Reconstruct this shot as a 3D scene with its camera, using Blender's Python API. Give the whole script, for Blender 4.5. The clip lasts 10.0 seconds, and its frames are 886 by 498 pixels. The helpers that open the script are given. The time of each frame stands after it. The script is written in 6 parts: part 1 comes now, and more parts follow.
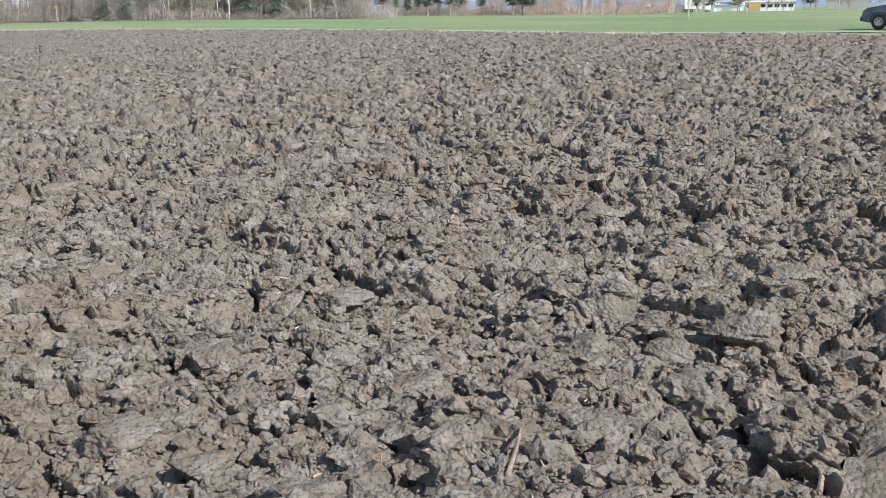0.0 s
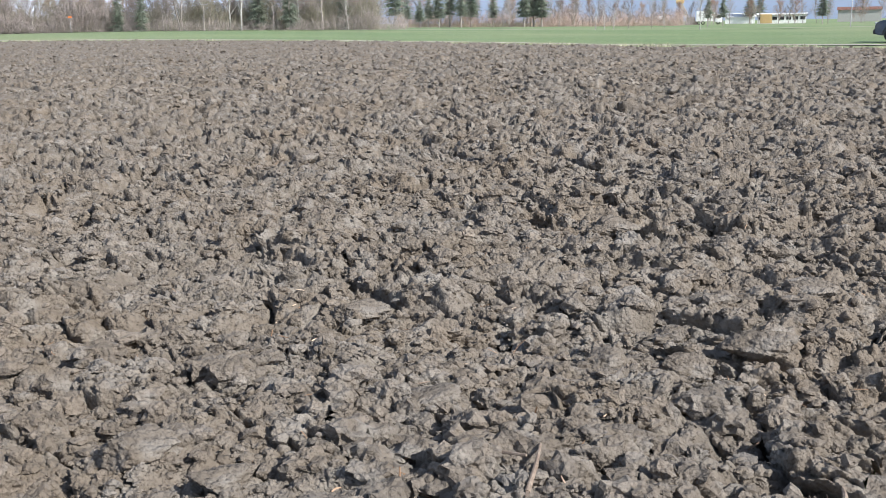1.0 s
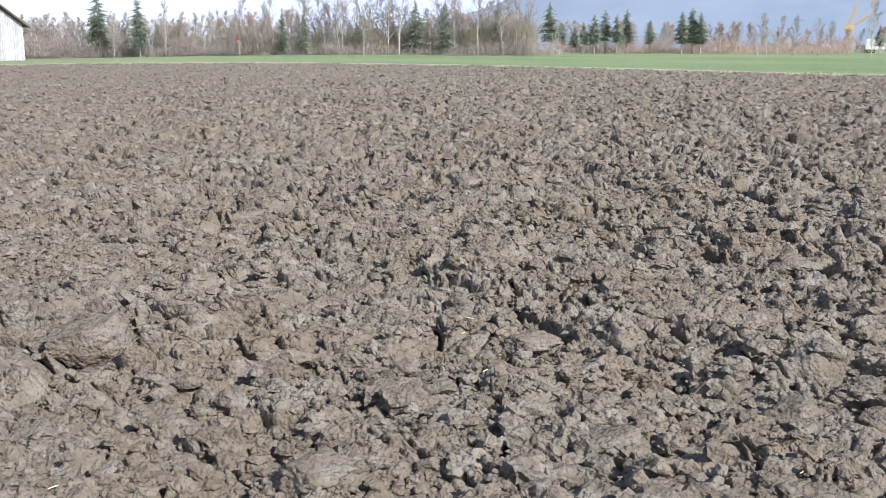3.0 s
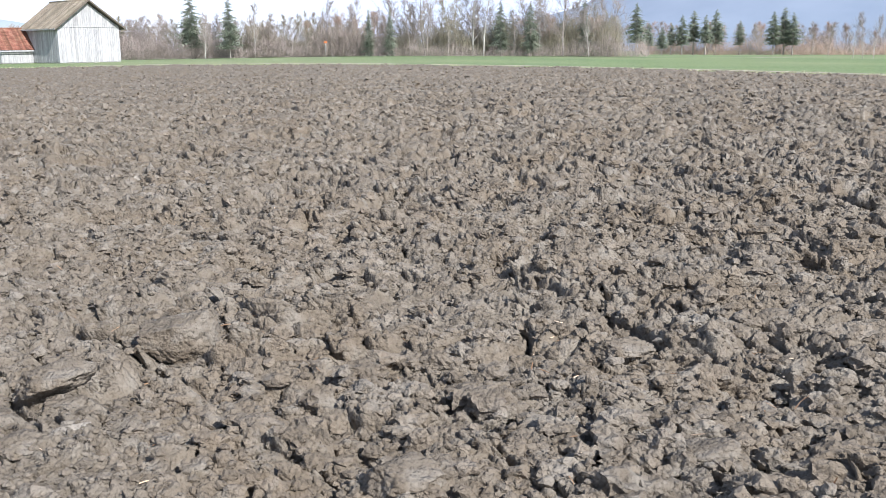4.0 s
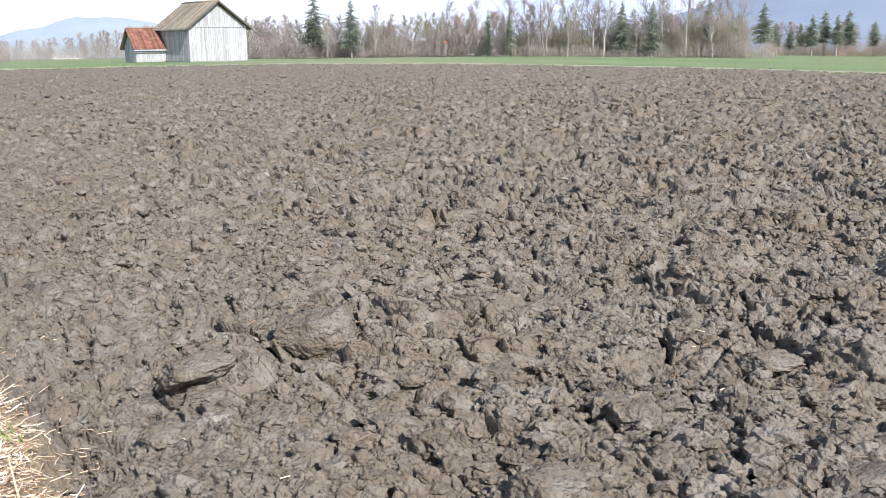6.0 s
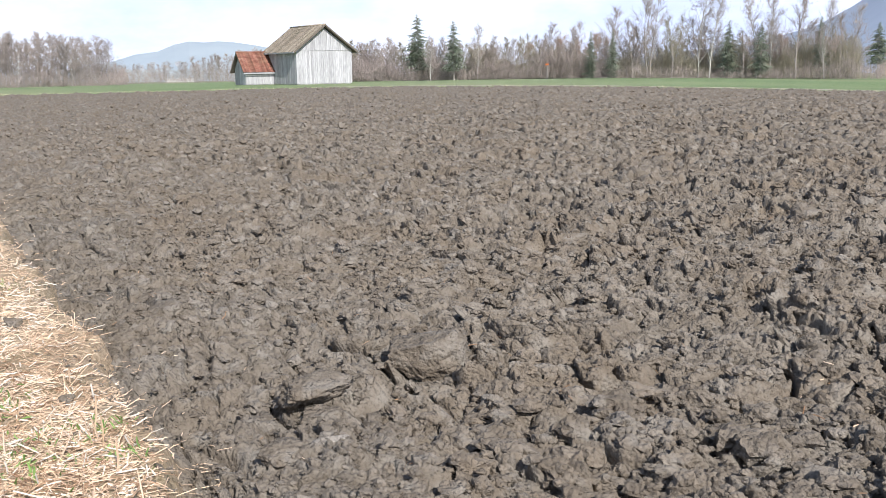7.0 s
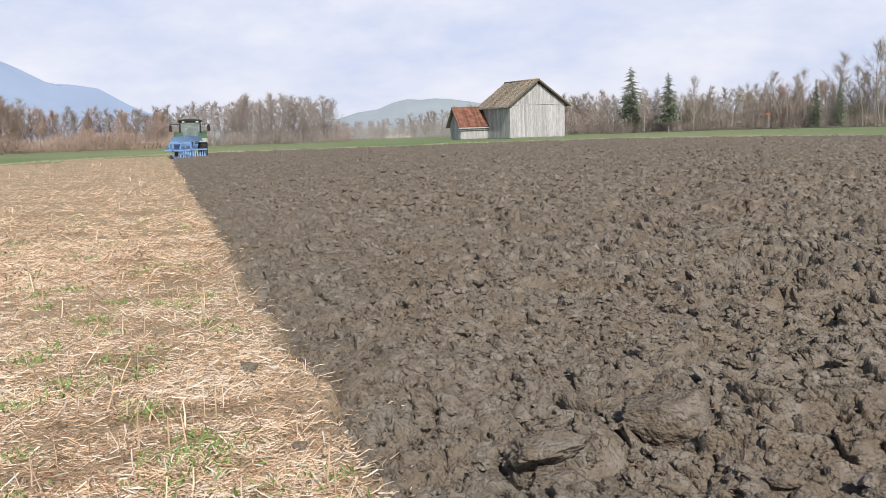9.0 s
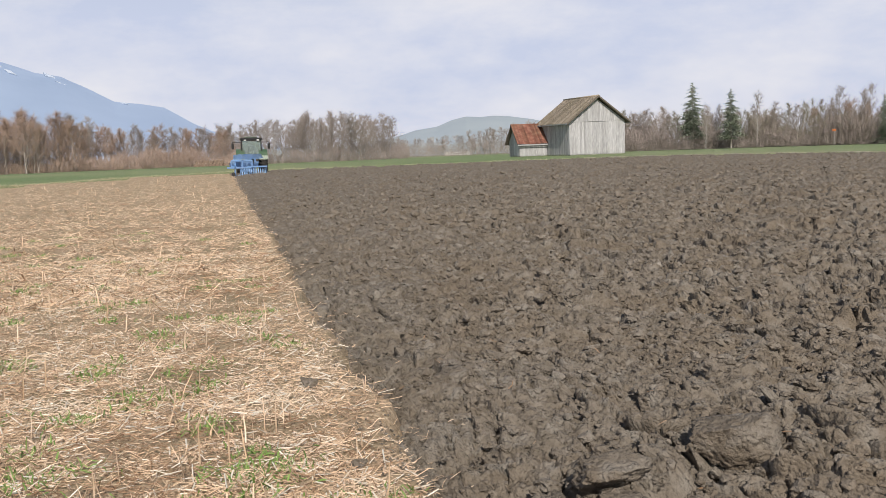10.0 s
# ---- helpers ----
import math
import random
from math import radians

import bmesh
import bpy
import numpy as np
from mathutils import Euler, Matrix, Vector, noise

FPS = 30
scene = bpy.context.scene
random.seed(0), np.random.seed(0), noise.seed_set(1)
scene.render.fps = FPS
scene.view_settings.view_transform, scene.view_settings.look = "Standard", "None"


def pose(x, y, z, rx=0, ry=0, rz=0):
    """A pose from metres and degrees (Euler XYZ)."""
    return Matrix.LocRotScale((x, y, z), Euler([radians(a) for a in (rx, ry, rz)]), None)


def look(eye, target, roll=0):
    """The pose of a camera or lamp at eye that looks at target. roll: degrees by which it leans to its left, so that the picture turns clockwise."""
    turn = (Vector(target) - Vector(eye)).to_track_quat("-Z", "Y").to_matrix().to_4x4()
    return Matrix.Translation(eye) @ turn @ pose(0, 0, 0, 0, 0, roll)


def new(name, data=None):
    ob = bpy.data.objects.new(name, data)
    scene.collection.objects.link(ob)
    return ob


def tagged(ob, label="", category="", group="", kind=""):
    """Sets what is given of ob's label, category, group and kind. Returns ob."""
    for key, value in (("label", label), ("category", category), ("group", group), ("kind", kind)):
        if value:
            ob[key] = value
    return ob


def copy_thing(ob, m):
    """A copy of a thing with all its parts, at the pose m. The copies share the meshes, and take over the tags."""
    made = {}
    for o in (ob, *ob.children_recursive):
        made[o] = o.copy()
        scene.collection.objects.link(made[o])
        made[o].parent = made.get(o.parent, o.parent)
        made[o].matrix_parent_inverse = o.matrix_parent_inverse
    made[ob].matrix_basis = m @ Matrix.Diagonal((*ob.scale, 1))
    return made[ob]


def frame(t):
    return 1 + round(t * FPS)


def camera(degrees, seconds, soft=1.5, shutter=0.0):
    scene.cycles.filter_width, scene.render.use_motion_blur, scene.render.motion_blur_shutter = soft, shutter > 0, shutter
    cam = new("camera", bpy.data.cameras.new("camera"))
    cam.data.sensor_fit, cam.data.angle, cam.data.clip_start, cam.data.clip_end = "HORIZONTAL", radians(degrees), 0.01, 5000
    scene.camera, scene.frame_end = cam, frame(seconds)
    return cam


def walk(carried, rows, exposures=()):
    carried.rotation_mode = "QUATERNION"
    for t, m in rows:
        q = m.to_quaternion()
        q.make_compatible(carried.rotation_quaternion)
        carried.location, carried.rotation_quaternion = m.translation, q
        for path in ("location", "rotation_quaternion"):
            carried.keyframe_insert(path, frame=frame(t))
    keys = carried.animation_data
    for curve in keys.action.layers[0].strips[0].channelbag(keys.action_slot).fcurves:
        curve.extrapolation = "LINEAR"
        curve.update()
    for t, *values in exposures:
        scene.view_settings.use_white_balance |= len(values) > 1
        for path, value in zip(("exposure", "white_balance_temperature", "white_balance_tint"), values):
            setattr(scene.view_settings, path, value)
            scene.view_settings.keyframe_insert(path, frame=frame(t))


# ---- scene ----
cam = camera(48.48, 10.0, soft=0.6)
# seconds, x, y, z, yaw to the left, pitch, lean to the right
ROWS = [
    (0, 0.000, 0.000, 1.597, 0.04, -14.25, 1.28),
    (0.5, -0.010, 0.001, 1.607, 0.05, -13.94, 1.33),
    (1, -0.035, 0.011, 1.605, 0.63, -13.60, 1.13),
    (1.5, -0.070, 0.038, 1.606, 1.92, -13.33, 1.09),
    (2, -0.109, 0.068, 1.609, 4.49, -12.87, 1.14),
    (2.5, -0.157, 0.082, 1.616, 6.80, -12.27, 0.88),
    (4, -0.253, 0.182, 1.597, 14.09, -11.90, 0.86),
    (4.5, -0.294, 0.205, 1.589, 15.95, -12.06, 0.81),
    (5, -0.331, 0.224, 1.583, 17.73, -12.25, 0.78),
    (6.5, -0.448, 0.234, 1.584, 23.19, -11.24, 0.81),
    (7, -0.503, 0.234, 1.586, 26.61, -10.46, 0.97),
    (7.5, -0.560, 0.260, 1.572, 30.09, -9.63, 1.23),
    (8, -0.625, 0.305, 1.561, 33.56, -8.80, 1.40),
    (8.5, -0.670, 0.326, 1.555, 36.30, -7.96, 1.81),
    (9, -0.721, 0.344, 1.549, 38.81, -7.09, 1.95),
    (9.5, -0.747, 0.364, 1.543, 40.80, -6.47, 2.09),
    (10, -0.776, 0.382, 1.537, 42.19, -5.98, 2.09),
]
EXPOSURES = [(0.0, 0.17, 6080, 10), (2.0, 0.20, 6120, 10), (4.5, 0.29, 6120, 10), (6.5, 0.13, 6180, 11), (7.5, -0.11, 6320, 11), (8.5, -0.31, 6560, 11), (10.0, -0.60, 6850, 11)]
walk(cam, [(t, pose(x, y, z, 0, 0, yaw) @ pose(0, 0, 0, 90 + pitch) @ pose(0, 0, 0, 0, 0, -lean)) for t, x, y, z, yaw, pitch, lean in ROWS], EXPOSURES)

# ---- light ----
SUN_RIGHT, SUN_UP = 129.5, 36.0  # degrees to the right of +y, and above the horizon
to_sun = Vector((math.cos(radians(SUN_UP)) * math.sin(radians(SUN_RIGHT)), math.cos(radians(SUN_UP)) * math.cos(radians(SUN_RIGHT)), math.sin(radians(SUN_UP))))
sun = new("sun", bpy.data.lights.new("sun", "SUN"))
sun.data.energy, sun.data.angle, sun.data.color = 6.2, radians(0.5), (1.0, 0.95, 0.89)
sun.matrix_world = look((0, 0, 60), Vector((0, 0, 60)) - to_sun)

world = bpy.data.worlds.new("hazy_spring_sky")
scene.world = world
world.use_nodes = True
wn, wl = world.node_tree.nodes, world.node_tree.links
wn.clear()
sky = wn.new("ShaderNodeTexSky")
sky.sky_type, sky.sun_disc = "NISHITA", False
sky.sun_elevation, sky.sun_rotation = radians(SUN_UP), radians(SUN_RIGHT)
sky.air_density, sky.dust_density, sky.ozone_density = 1.0, 1.0, 1.5
coord = wn.new("ShaderNodeTexCoord")
stretch = wn.new("ShaderNodeMapping")
stretch.inputs["Scale"].default_value = (1.6, 1.6, 4.0)
cloud = wn.new("ShaderNodeTexNoise")
cloud.inputs["Scale"].default_value, cloud.inputs["Detail"].default_value, cloud.inputs["Roughness"].default_value = 2.9, 8.0, 0.6
ramp = wn.new("ShaderNodeMapRange")
ramp.inputs["From Min"].default_value, ramp.inputs["From Max"].default_value = 0.36, 0.62
ramp.inputs["To Min"].default_value, ramp.inputs["To Max"].default_value = 0.0, 1.0
veil = wn.new("ShaderNodeMix")
veil.data_type = "RGBA"
puffs = wn.new("ShaderNodeMix")
puffs.data_type = "RGBA"
puffs.inputs["A"].default_value, puffs.inputs["B"].default_value = (7.5, 8.5, 11.2, 1), (10.2, 10.6, 12.0, 1)
back = wn.new("ShaderNodeBackground")
back.inputs["Strength"].default_value = 0.115
wout = wn.new("ShaderNodeOutputWorld")
wl.new(coord.outputs["Generated"], stretch.inputs["Vector"])
wl.new(stretch.outputs["Vector"], cloud.inputs["Vector"])
wl.new(cloud.outputs["Fac"], ramp.inputs["Value"])
split = wn.new("ShaderNodeSeparateXYZ")
low = wn.new("ShaderNodeMapRange")
low.inputs["From Min"].default_value, low.inputs["From Max"].default_value = 0.13, 0.42
low.inputs["To Min"].default_value, low.inputs["To Max"].default_value = 1.0, 0.06
thin = wn.new("ShaderNodeMath")
thin.operation = "MULTIPLY"
wl.new(coord.outputs["Generated"], split.inputs["Vector"])
wl.new(split.outputs["Z"], low.inputs["Value"])
wl.new(ramp.outputs["Result"], puffs.inputs["Factor"])
wl.new(puffs.outputs["Result"], veil.inputs["B"])
thin.inputs[0].default_value = 0.95
wl.new(low.outputs["Result"], thin.inputs[1])
wl.new(thin.outputs["Value"], veil.inputs["Factor"])
wl.new(sky.outputs["Color"], veil.inputs["A"])
wl.new(veil.outputs["Result"], back.inputs["Color"])
wl.new(back.outputs["Background"], wout.inputs["Surface"])


# ---- materials ----
def material(name, colours, scale=8.0, rough=0.85, metal=0.0, bump=0.0, bump_scale=60.0, detail=6.0, second=None, stretch_to=(1, 1, 1), island=0.0, spec=0.3, spread=0.2, relief=0.02):
    """Noise between the colours of a ramp, a second larger noise over it, a fine bump, and a shift from island to island."""
    m = bpy.data.materials.new(name)
    m.use_nodes = True
    n, l = m.node_tree.nodes, m.node_tree.links
    b = n["Principled BSDF"]
    b.inputs["Roughness"].default_value, b.inputs["Metallic"].default_value = rough, metal
    b.inputs["Specular IOR Level"].default_value = spec
    tc, mp, no, ra = n.new("ShaderNodeTexCoord"), n.new("ShaderNodeMapping"), n.new("ShaderNodeTexNoise"), n.new("ShaderNodeValToRGB")
    mp.inputs["Scale"].default_value = stretch_to
    no.inputs["Scale"].default_value, no.inputs["Detail"].default_value, no.inputs["Roughness"].default_value = scale, detail, 0.62
    l.new(tc.outputs["Object"], mp.inputs["Vector"])
    l.new(mp.outputs["Vector"], no.inputs["Vector"])
    l.new(no.outputs["Fac"], ra.inputs["Fac"])
    e = ra.color_ramp.elements
    while len(e) < len(colours):
        e.new(0.5)
    for i, c in enumerate(colours):
        e[i].position = 0.5 - spread + 2 * spread * i / max(1, len(colours) - 1)
        e[i].color = (*c, 1)
    out = ra.outputs["Color"]
    if second:
        big_scale, tint, amount = second
        no2, r2, mx = n.new("ShaderNodeTexNoise"), n.new("ShaderNodeMapRange"), n.new("ShaderNodeMix")
        no2.inputs["Scale"].default_value, no2.inputs["Detail"].default_value = big_scale, 4.0
        r2.inputs["From Min"].default_value, r2.inputs["From Max"].default_value = 0.4, 0.65
        r2.inputs["To Max"].default_value = amount
        mx.data_type = "RGBA"
        mx.inputs["B"].default_value = (*tint, 1)
        l.new(mp.outputs["Vector"], no2.inputs["Vector"])
        l.new(no2.outputs["Fac"], r2.inputs["Value"])
        l.new(r2.outputs["Result"], mx.inputs["Factor"])
        l.new(out, mx.inputs["A"])
        out = mx.outputs["Result"]
    if island:
        ge, mr, hs = n.new("ShaderNodeNewGeometry"), n.new("ShaderNodeMapRange"), n.new("ShaderNodeHueSaturation")
        mr.inputs["To Min"].default_value, mr.inputs["To Max"].default_value = 1 - island, 1 + island
        l.new(ge.outputs["Random Per Island"], mr.inputs["Value"])
        l.new(mr.outputs["Result"], hs.inputs["Value"])
        l.new(out, hs.inputs["Color"])
        out = hs.outputs["Color"]
    l.new(out, b.inputs["Base Color"])
    if bump:
        nb, bu = n.new("ShaderNodeTexNoise"), n.new("ShaderNodeBump")
        nb.inputs["Scale"].default_value, nb.inputs["Detail"].default_value = bump_scale, 10.0
        nb.inputs["Roughness"].default_value = 0.68
        bu.inputs["Strength"].default_value, bu.inputs["Distance"].default_value = bump, relief
        l.new(mp.outputs["Vector"], nb.inputs["Vector"])
        l.new(nb.outputs["Fac"], bu.inputs["Height"])
        l.new(bu.outputs["Normal"], b.inputs["Normal"])
    return m



def soil_material(name, colours, patch, pale, island=0.0):
    """Crumbly dried earth: colour patches at three scales over a granular relief of rounded crumbs and grit."""
    m = material(name, colours, 9.0, 0.95, detail=10.0, second=(0.75, patch, 0.7), island=island, spec=0.15, spread=0.2)
    n, l = m.node_tree.nodes, m.node_tree.links
    b = n["Principled BSDF"]
    tc = n.new("ShaderNodeTexCoord")
    # dried, paler crusts in small patches
    src = b.inputs["Base Color"].links[0].from_socket
    crust, cr, mx = n.new("ShaderNodeTexNoise"), n.new("ShaderNodeMapRange"), n.new("ShaderNodeMix")
    crust.inputs["Scale"].default_value, crust.inputs["Detail"].default_value = 5.5, 6.0
    cr.inputs["From Min"].default_value, cr.inputs["From Max"].default_value, cr.inputs["To Max"].default_value = 0.52, 0.66, 0.55
    mx.data_type = "RGBA"
    mx.inputs["B"].default_value = (*pale, 1)
    l.new(tc.outputs["Object"], crust.inputs["Vector"])
    l.new(crust.outputs["Fac"], cr.inputs["Value"])
    l.new(cr.outputs["Result"], mx.inputs["Factor"])
    l.new(src, mx.inputs["A"])
    l.new(mx.outputs["Result"], b.inputs["Base Color"])
    # relief: crumbs, then grit
    warp, add = n.new("ShaderNodeTexNoise"), n.new("ShaderNodeVectorMath")
    warp.inputs["Scale"].default_value, warp.inputs["Detail"].default_value = 40.0, 3.0
    scale = n.new("ShaderNodeVectorMath")
    scale.operation, add.operation = "SCALE", "ADD"
    scale.inputs["Scale"].default_value = 0.007
    l.new(tc.outputs["Object"], warp.inputs["Vector"])
    l.new(warp.outputs["Color"], scale.inputs[0])
    l.new(scale.outputs["Vector"], add.inputs[0])
    l.new(tc.outputs["Object"], add.inputs[1])
    normal = None
    for size, reach, strength in ((46.0, 0.015, 0.85), (105.0, 0.005, 0.5)):
        vo, inv, bu = n.new("ShaderNodeTexVoronoi"), n.new("ShaderNodeMath"), n.new("ShaderNodeBump")
        vo.inputs["Scale"].default_value, vo.inputs["Randomness"].default_value = size, 1.0
        inv.operation = "SUBTRACT"
        inv.inputs[0].default_value = 1.0
        bu.inputs["Strength"].default_value, bu.inputs["Distance"].default_value = strength, reach
        l.new(add.outputs["Vector"], vo.inputs["Vector"])
        l.new(vo.outputs["Distance"], inv.inputs[1])
        l.new(inv.outputs["Value"], bu.inputs["Height"])
        if normal:
            l.new(normal, bu.inputs["Normal"])
        normal = bu.outputs["Normal"]
    grit, bu = n.new("ShaderNodeTexNoise"), n.new("ShaderNodeBump")
    grit.inputs["Scale"].default_value, grit.inputs["Detail"].default_value, grit.inputs["Roughness"].default_value = 75.0, 7.0, 0.66
    bu.inputs["Strength"].default_value, bu.inputs["Distance"].default_value = 0.9, 0.013
    l.new(tc.outputs["Object"], grit.inputs["Vector"])
    l.new(grit.outputs["Fac"], bu.inputs["Height"])
    l.new(normal, bu.inputs["Normal"])
    l.new(bu.outputs["Normal"], b.inputs["Normal"])
    return m


M_SOIL = soil_material("ploughed_soil", [(0.150, 0.126, 0.098), (0.209, 0.181, 0.147), (0.268, 0.238, 0.198)], (0.196, 0.157, 0.115), (0.311, 0.287, 0.248))
M_CLOD = soil_material("dried_clod", [(0.153, 0.128, 0.100), (0.212, 0.183, 0.149), (0.272, 0.241, 0.201)], (0.199, 0.160, 0.118), (0.316, 0.291, 0.252), 0.15)
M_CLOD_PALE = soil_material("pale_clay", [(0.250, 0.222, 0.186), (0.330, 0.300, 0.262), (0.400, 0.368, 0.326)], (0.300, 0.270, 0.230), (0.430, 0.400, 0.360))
M_STUBBLE = material("stubble_earth", [(0.24, 0.175, 0.11), (0.46, 0.345, 0.225), (0.66, 0.53, 0.38)], 42.0, 0.9, bump=0.9, bump_scale=70.0, detail=8.0, second=(1.3, (0.17, 0.16, 0.08), 0.4))
M_STRAW = material("straw", [(0.50, 0.345, 0.215), (0.68, 0.50, 0.345), (0.80, 0.66, 0.51)], 3.0, 0.6, island=0.28, spec=0.4)
M_STRAW_PALE = material("bleached_straw", [(0.6, 0.53, 0.42), (0.8, 0.75, 0.66)], 5.0, 0.55, island=0.2, spec=0.4)
M_STRAW_BROWN = material("rotting_straw", [(0.16, 0.09, 0.05), (0.32, 0.2, 0.12), (0.42, 0.3, 0.2)], 5.0, 0.7, island=0.35)
M_WEED = material("weed_leaf", [(0.13, 0.22, 0.05), (0.23, 0.34, 0.10)], 9.0, 0.6, island=0.3)
M_GRASS = material("spring_grass", [(0.135, 0.198, 0.080), (0.185, 0.262, 0.112), (0.245, 0.322, 0.148)], 4.5, 0.8, bump=1.0, bump_scale=8.0, second=(0.03, (0.310, 0.330, 0.180), 0.7), spread=0.12, relief=0.12)
M_BANK = material("dry_grass", [(0.26, 0.27, 0.14), (0.42, 0.40, 0.26), (0.56, 0.52, 0.40)], 2.0, 0.8, island=0.3)
M_TRACK = material("gravel_track", [(0.3, 0.27, 0.22), (0.45, 0.41, 0.34)], 3.0, 0.9, bump=0.4, bump_scale=12.0)
M_BARK = material("grey_bark", [(0.250, 0.219, 0.198), (0.413, 0.369, 0.331)], 2.0, 0.9, island=0.2)
M_BIRCH = material("birch_bark", [(0.3, 0.28, 0.25), (0.62, 0.6, 0.56)], 1.6, 0.8, stretch_to=(1, 1, 2.5))
M_TWIG = material("bare_twigs", [(0.270, 0.232, 0.209), (0.419, 0.367, 0.335)], 0.35, 0.9, island=0.3)
M_TWIG_RED = material("budding_twigs", [(0.320, 0.230, 0.183), (0.499, 0.378, 0.307)], 0.35, 0.9, island=0.3)
M_TWIG_GREEN = material("ivy_twigs", [(0.221, 0.202, 0.146), (0.351, 0.319, 0.232)], 0.35, 0.9, island=0.3)
# Darker copy of the twig colour, with the wood's inner shade put in.
M_TWIG_DARK = material("shaded_twigs", [(0.257, 0.216, 0.196), (0.392, 0.338, 0.306)], 0.35, 0.9, island=0.3)
M_STALK = material("dry_maize_stalk", [(0.17, 0.125, 0.09), (0.3, 0.24, 0.185)], 40.0, 0.8)
M_LOG = material("sawn_logs", [(0.15, 0.105, 0.08), (0.27, 0.2, 0.15)], 3.0, 0.9)
# Distance haze is put into the needle colour, paler than the firs' own green.
M_NEEDLE = material("hazed_fir_needles", [(0.19, 0.222, 0.170), (0.25, 0.28, 0.21)], 0.8, 1.0, island=0.18, spec=0.05)
M_BOARD = material("weathered_boards", [(0.27, 0.27, 0.28), (0.42, 0.42, 0.43), (0.58, 0.575, 0.58)], 3.0, 0.85, stretch_to=(6, 6, 0.5), second=(0.8, (0.24, 0.235, 0.23), 0.4), bump=0.3, bump_scale=10.0)
M_BEAM = material("dark_timber", [(0.09, 0.075, 0.06), (0.17, 0.145, 0.12)], 3.0, 0.85, stretch_to=(4, 4, 1))
M_TILE = material("mossy_brown_tiles", [(0.26, 0.21, 0.155), (0.36, 0.3, 0.23), (0.44, 0.38, 0.3)], 1.8, 0.9, second=(0.5, (0.27, 0.24, 0.16), 0.4))
M_TILE_RED = material("red_clay_tiles", [(0.13, 0.06, 0.043), (0.22, 0.095, 0.068), (0.29, 0.165, 0.125)], 1.8, 0.9, second=(0.9, (0.24, 0.17, 0.1), 0.35))
M_PLINTH = material("grey_concrete", [(0.32, 0.31, 0.29), (0.45, 0.44, 0.41)], 3.0, 0.9)


# ---- numeric noise ----
def hashed(ix, iy, seed):
    h = (ix.astype(np.int64) * 374761393 + iy.astype(np.int64) * 668265263 + seed * 1442695041) & 0xFFFFFFFF
    h = ((h ^ (h >> 13)) * 1274126177) & 0xFFFFFFFF
    h = ((h ^ (h >> 16)) * 2246822519) & 0xFFFFFFFF
    return ((h ^ (h >> 15)) & 0xFFFFFF) / 16777216.0


def smooth_noise(x, y, size, seed):
    x, y = x / size, y / size
    ix, iy = np.floor(x), np.floor(y)
    fx, fy = x - ix, y - iy
    fx, fy = fx * fx * (3 - 2 * fx), fy * fy * (3 - 2 * fy)
    a, b = hashed(ix, iy, seed), hashed(ix + 1, iy, seed)
    c, d = hashed(ix, iy + 1, seed), hashed(ix + 1, iy + 1, seed)
    return (a + (b - a) * fx) * (1 - fy) + (c + (d - c) * fx) * fy - 0.5


def lumps(x, y, size, seed, tilt=0.5, gap=0.16, deep=0.8):
    """Broken plates: each with its own level and tilt, parted by narrow cracks of uneven depth."""
    x, y = x / size, y / size
    ix, iy = np.floor(x), np.floor(y)
    near = np.full(x.shape, 9.0)
    second = np.full(x.shape, 9.0)
    level = np.zeros(x.shape)
    for dx in (-1, 0, 1):
        for dy in (-1, 0, 1):
            cx, cy = ix + dx, iy + dy
            ox, oy = x - cx - 0.1 - 0.8 * hashed(cx, cy, seed), y - cy - 0.1 - 0.8 * hashed(cx, cy, seed + 1)
            d = np.hypot(ox, oy) * (0.75 + 0.5 * hashed(cx, cy, seed + 5))
            own = hashed(cx, cy, seed + 4) - 0.5 + tilt * 2 * ((hashed(cx, cy, seed + 2) - 0.5) * ox + (hashed(cx, cy, seed + 3) - 0.5) * oy)
            first = d < near
            second = np.where(first, near, np.minimum(second, d))
            level = np.where(first, own, level)
            near = np.where(first, d, near)
    crack = 1 - np.clip((second - near) / gap, 0, 1)
    uneven = np.clip(0.55 + 1.3 * smooth_noise(x, y, 1.4, seed + 7), 0.05, 1.0)
    return level * (1 - 0.5 * crack) - 0.35 * near * near - deep * uneven * crack ** 1.5


def domes(x, y, size, seed, fall=1.25):
    """Rounded crumbs pressed together, with sharp valleys between them, about -0.6 to 0.4."""
    x, y = x / size, y / size
    ix, iy = np.floor(x), np.floor(y)
    best = np.full(x.shape, -9.0)
    for dx in (-1, 0, 1):
        for dy in (-1, 0, 1):
            cx, cy = ix + dx, iy + dy
            ox, oy = x - cx - hashed(cx, cy, seed), y - cy - hashed(cx, cy, seed + 1)
            turn = hashed(cx, cy, seed + 5) * 3.14
            ca, sa = np.cos(turn), np.sin(turn)
            ax, ay = (ox * ca + oy * sa) * 0.8, (oy * ca - ox * sa) * 1.25
            lean = 0.7 * ((hashed(cx, cy, seed + 2) - 0.5) * ox + (hashed(cx, cy, seed + 3) - 0.5) * oy)
            best = np.maximum(best, 0.75 * hashed(cx, cy, seed + 4) + lean - fall * (ax * ax + ay * ay))
    return best - 0.4


# ---- the lie of the land ----
EDGE_ALONG, EDGE_ACROSS, EDGE_OFFSET = Vector((-0.817, 0.577)), Vector((0.577, 0.817)), 0.72
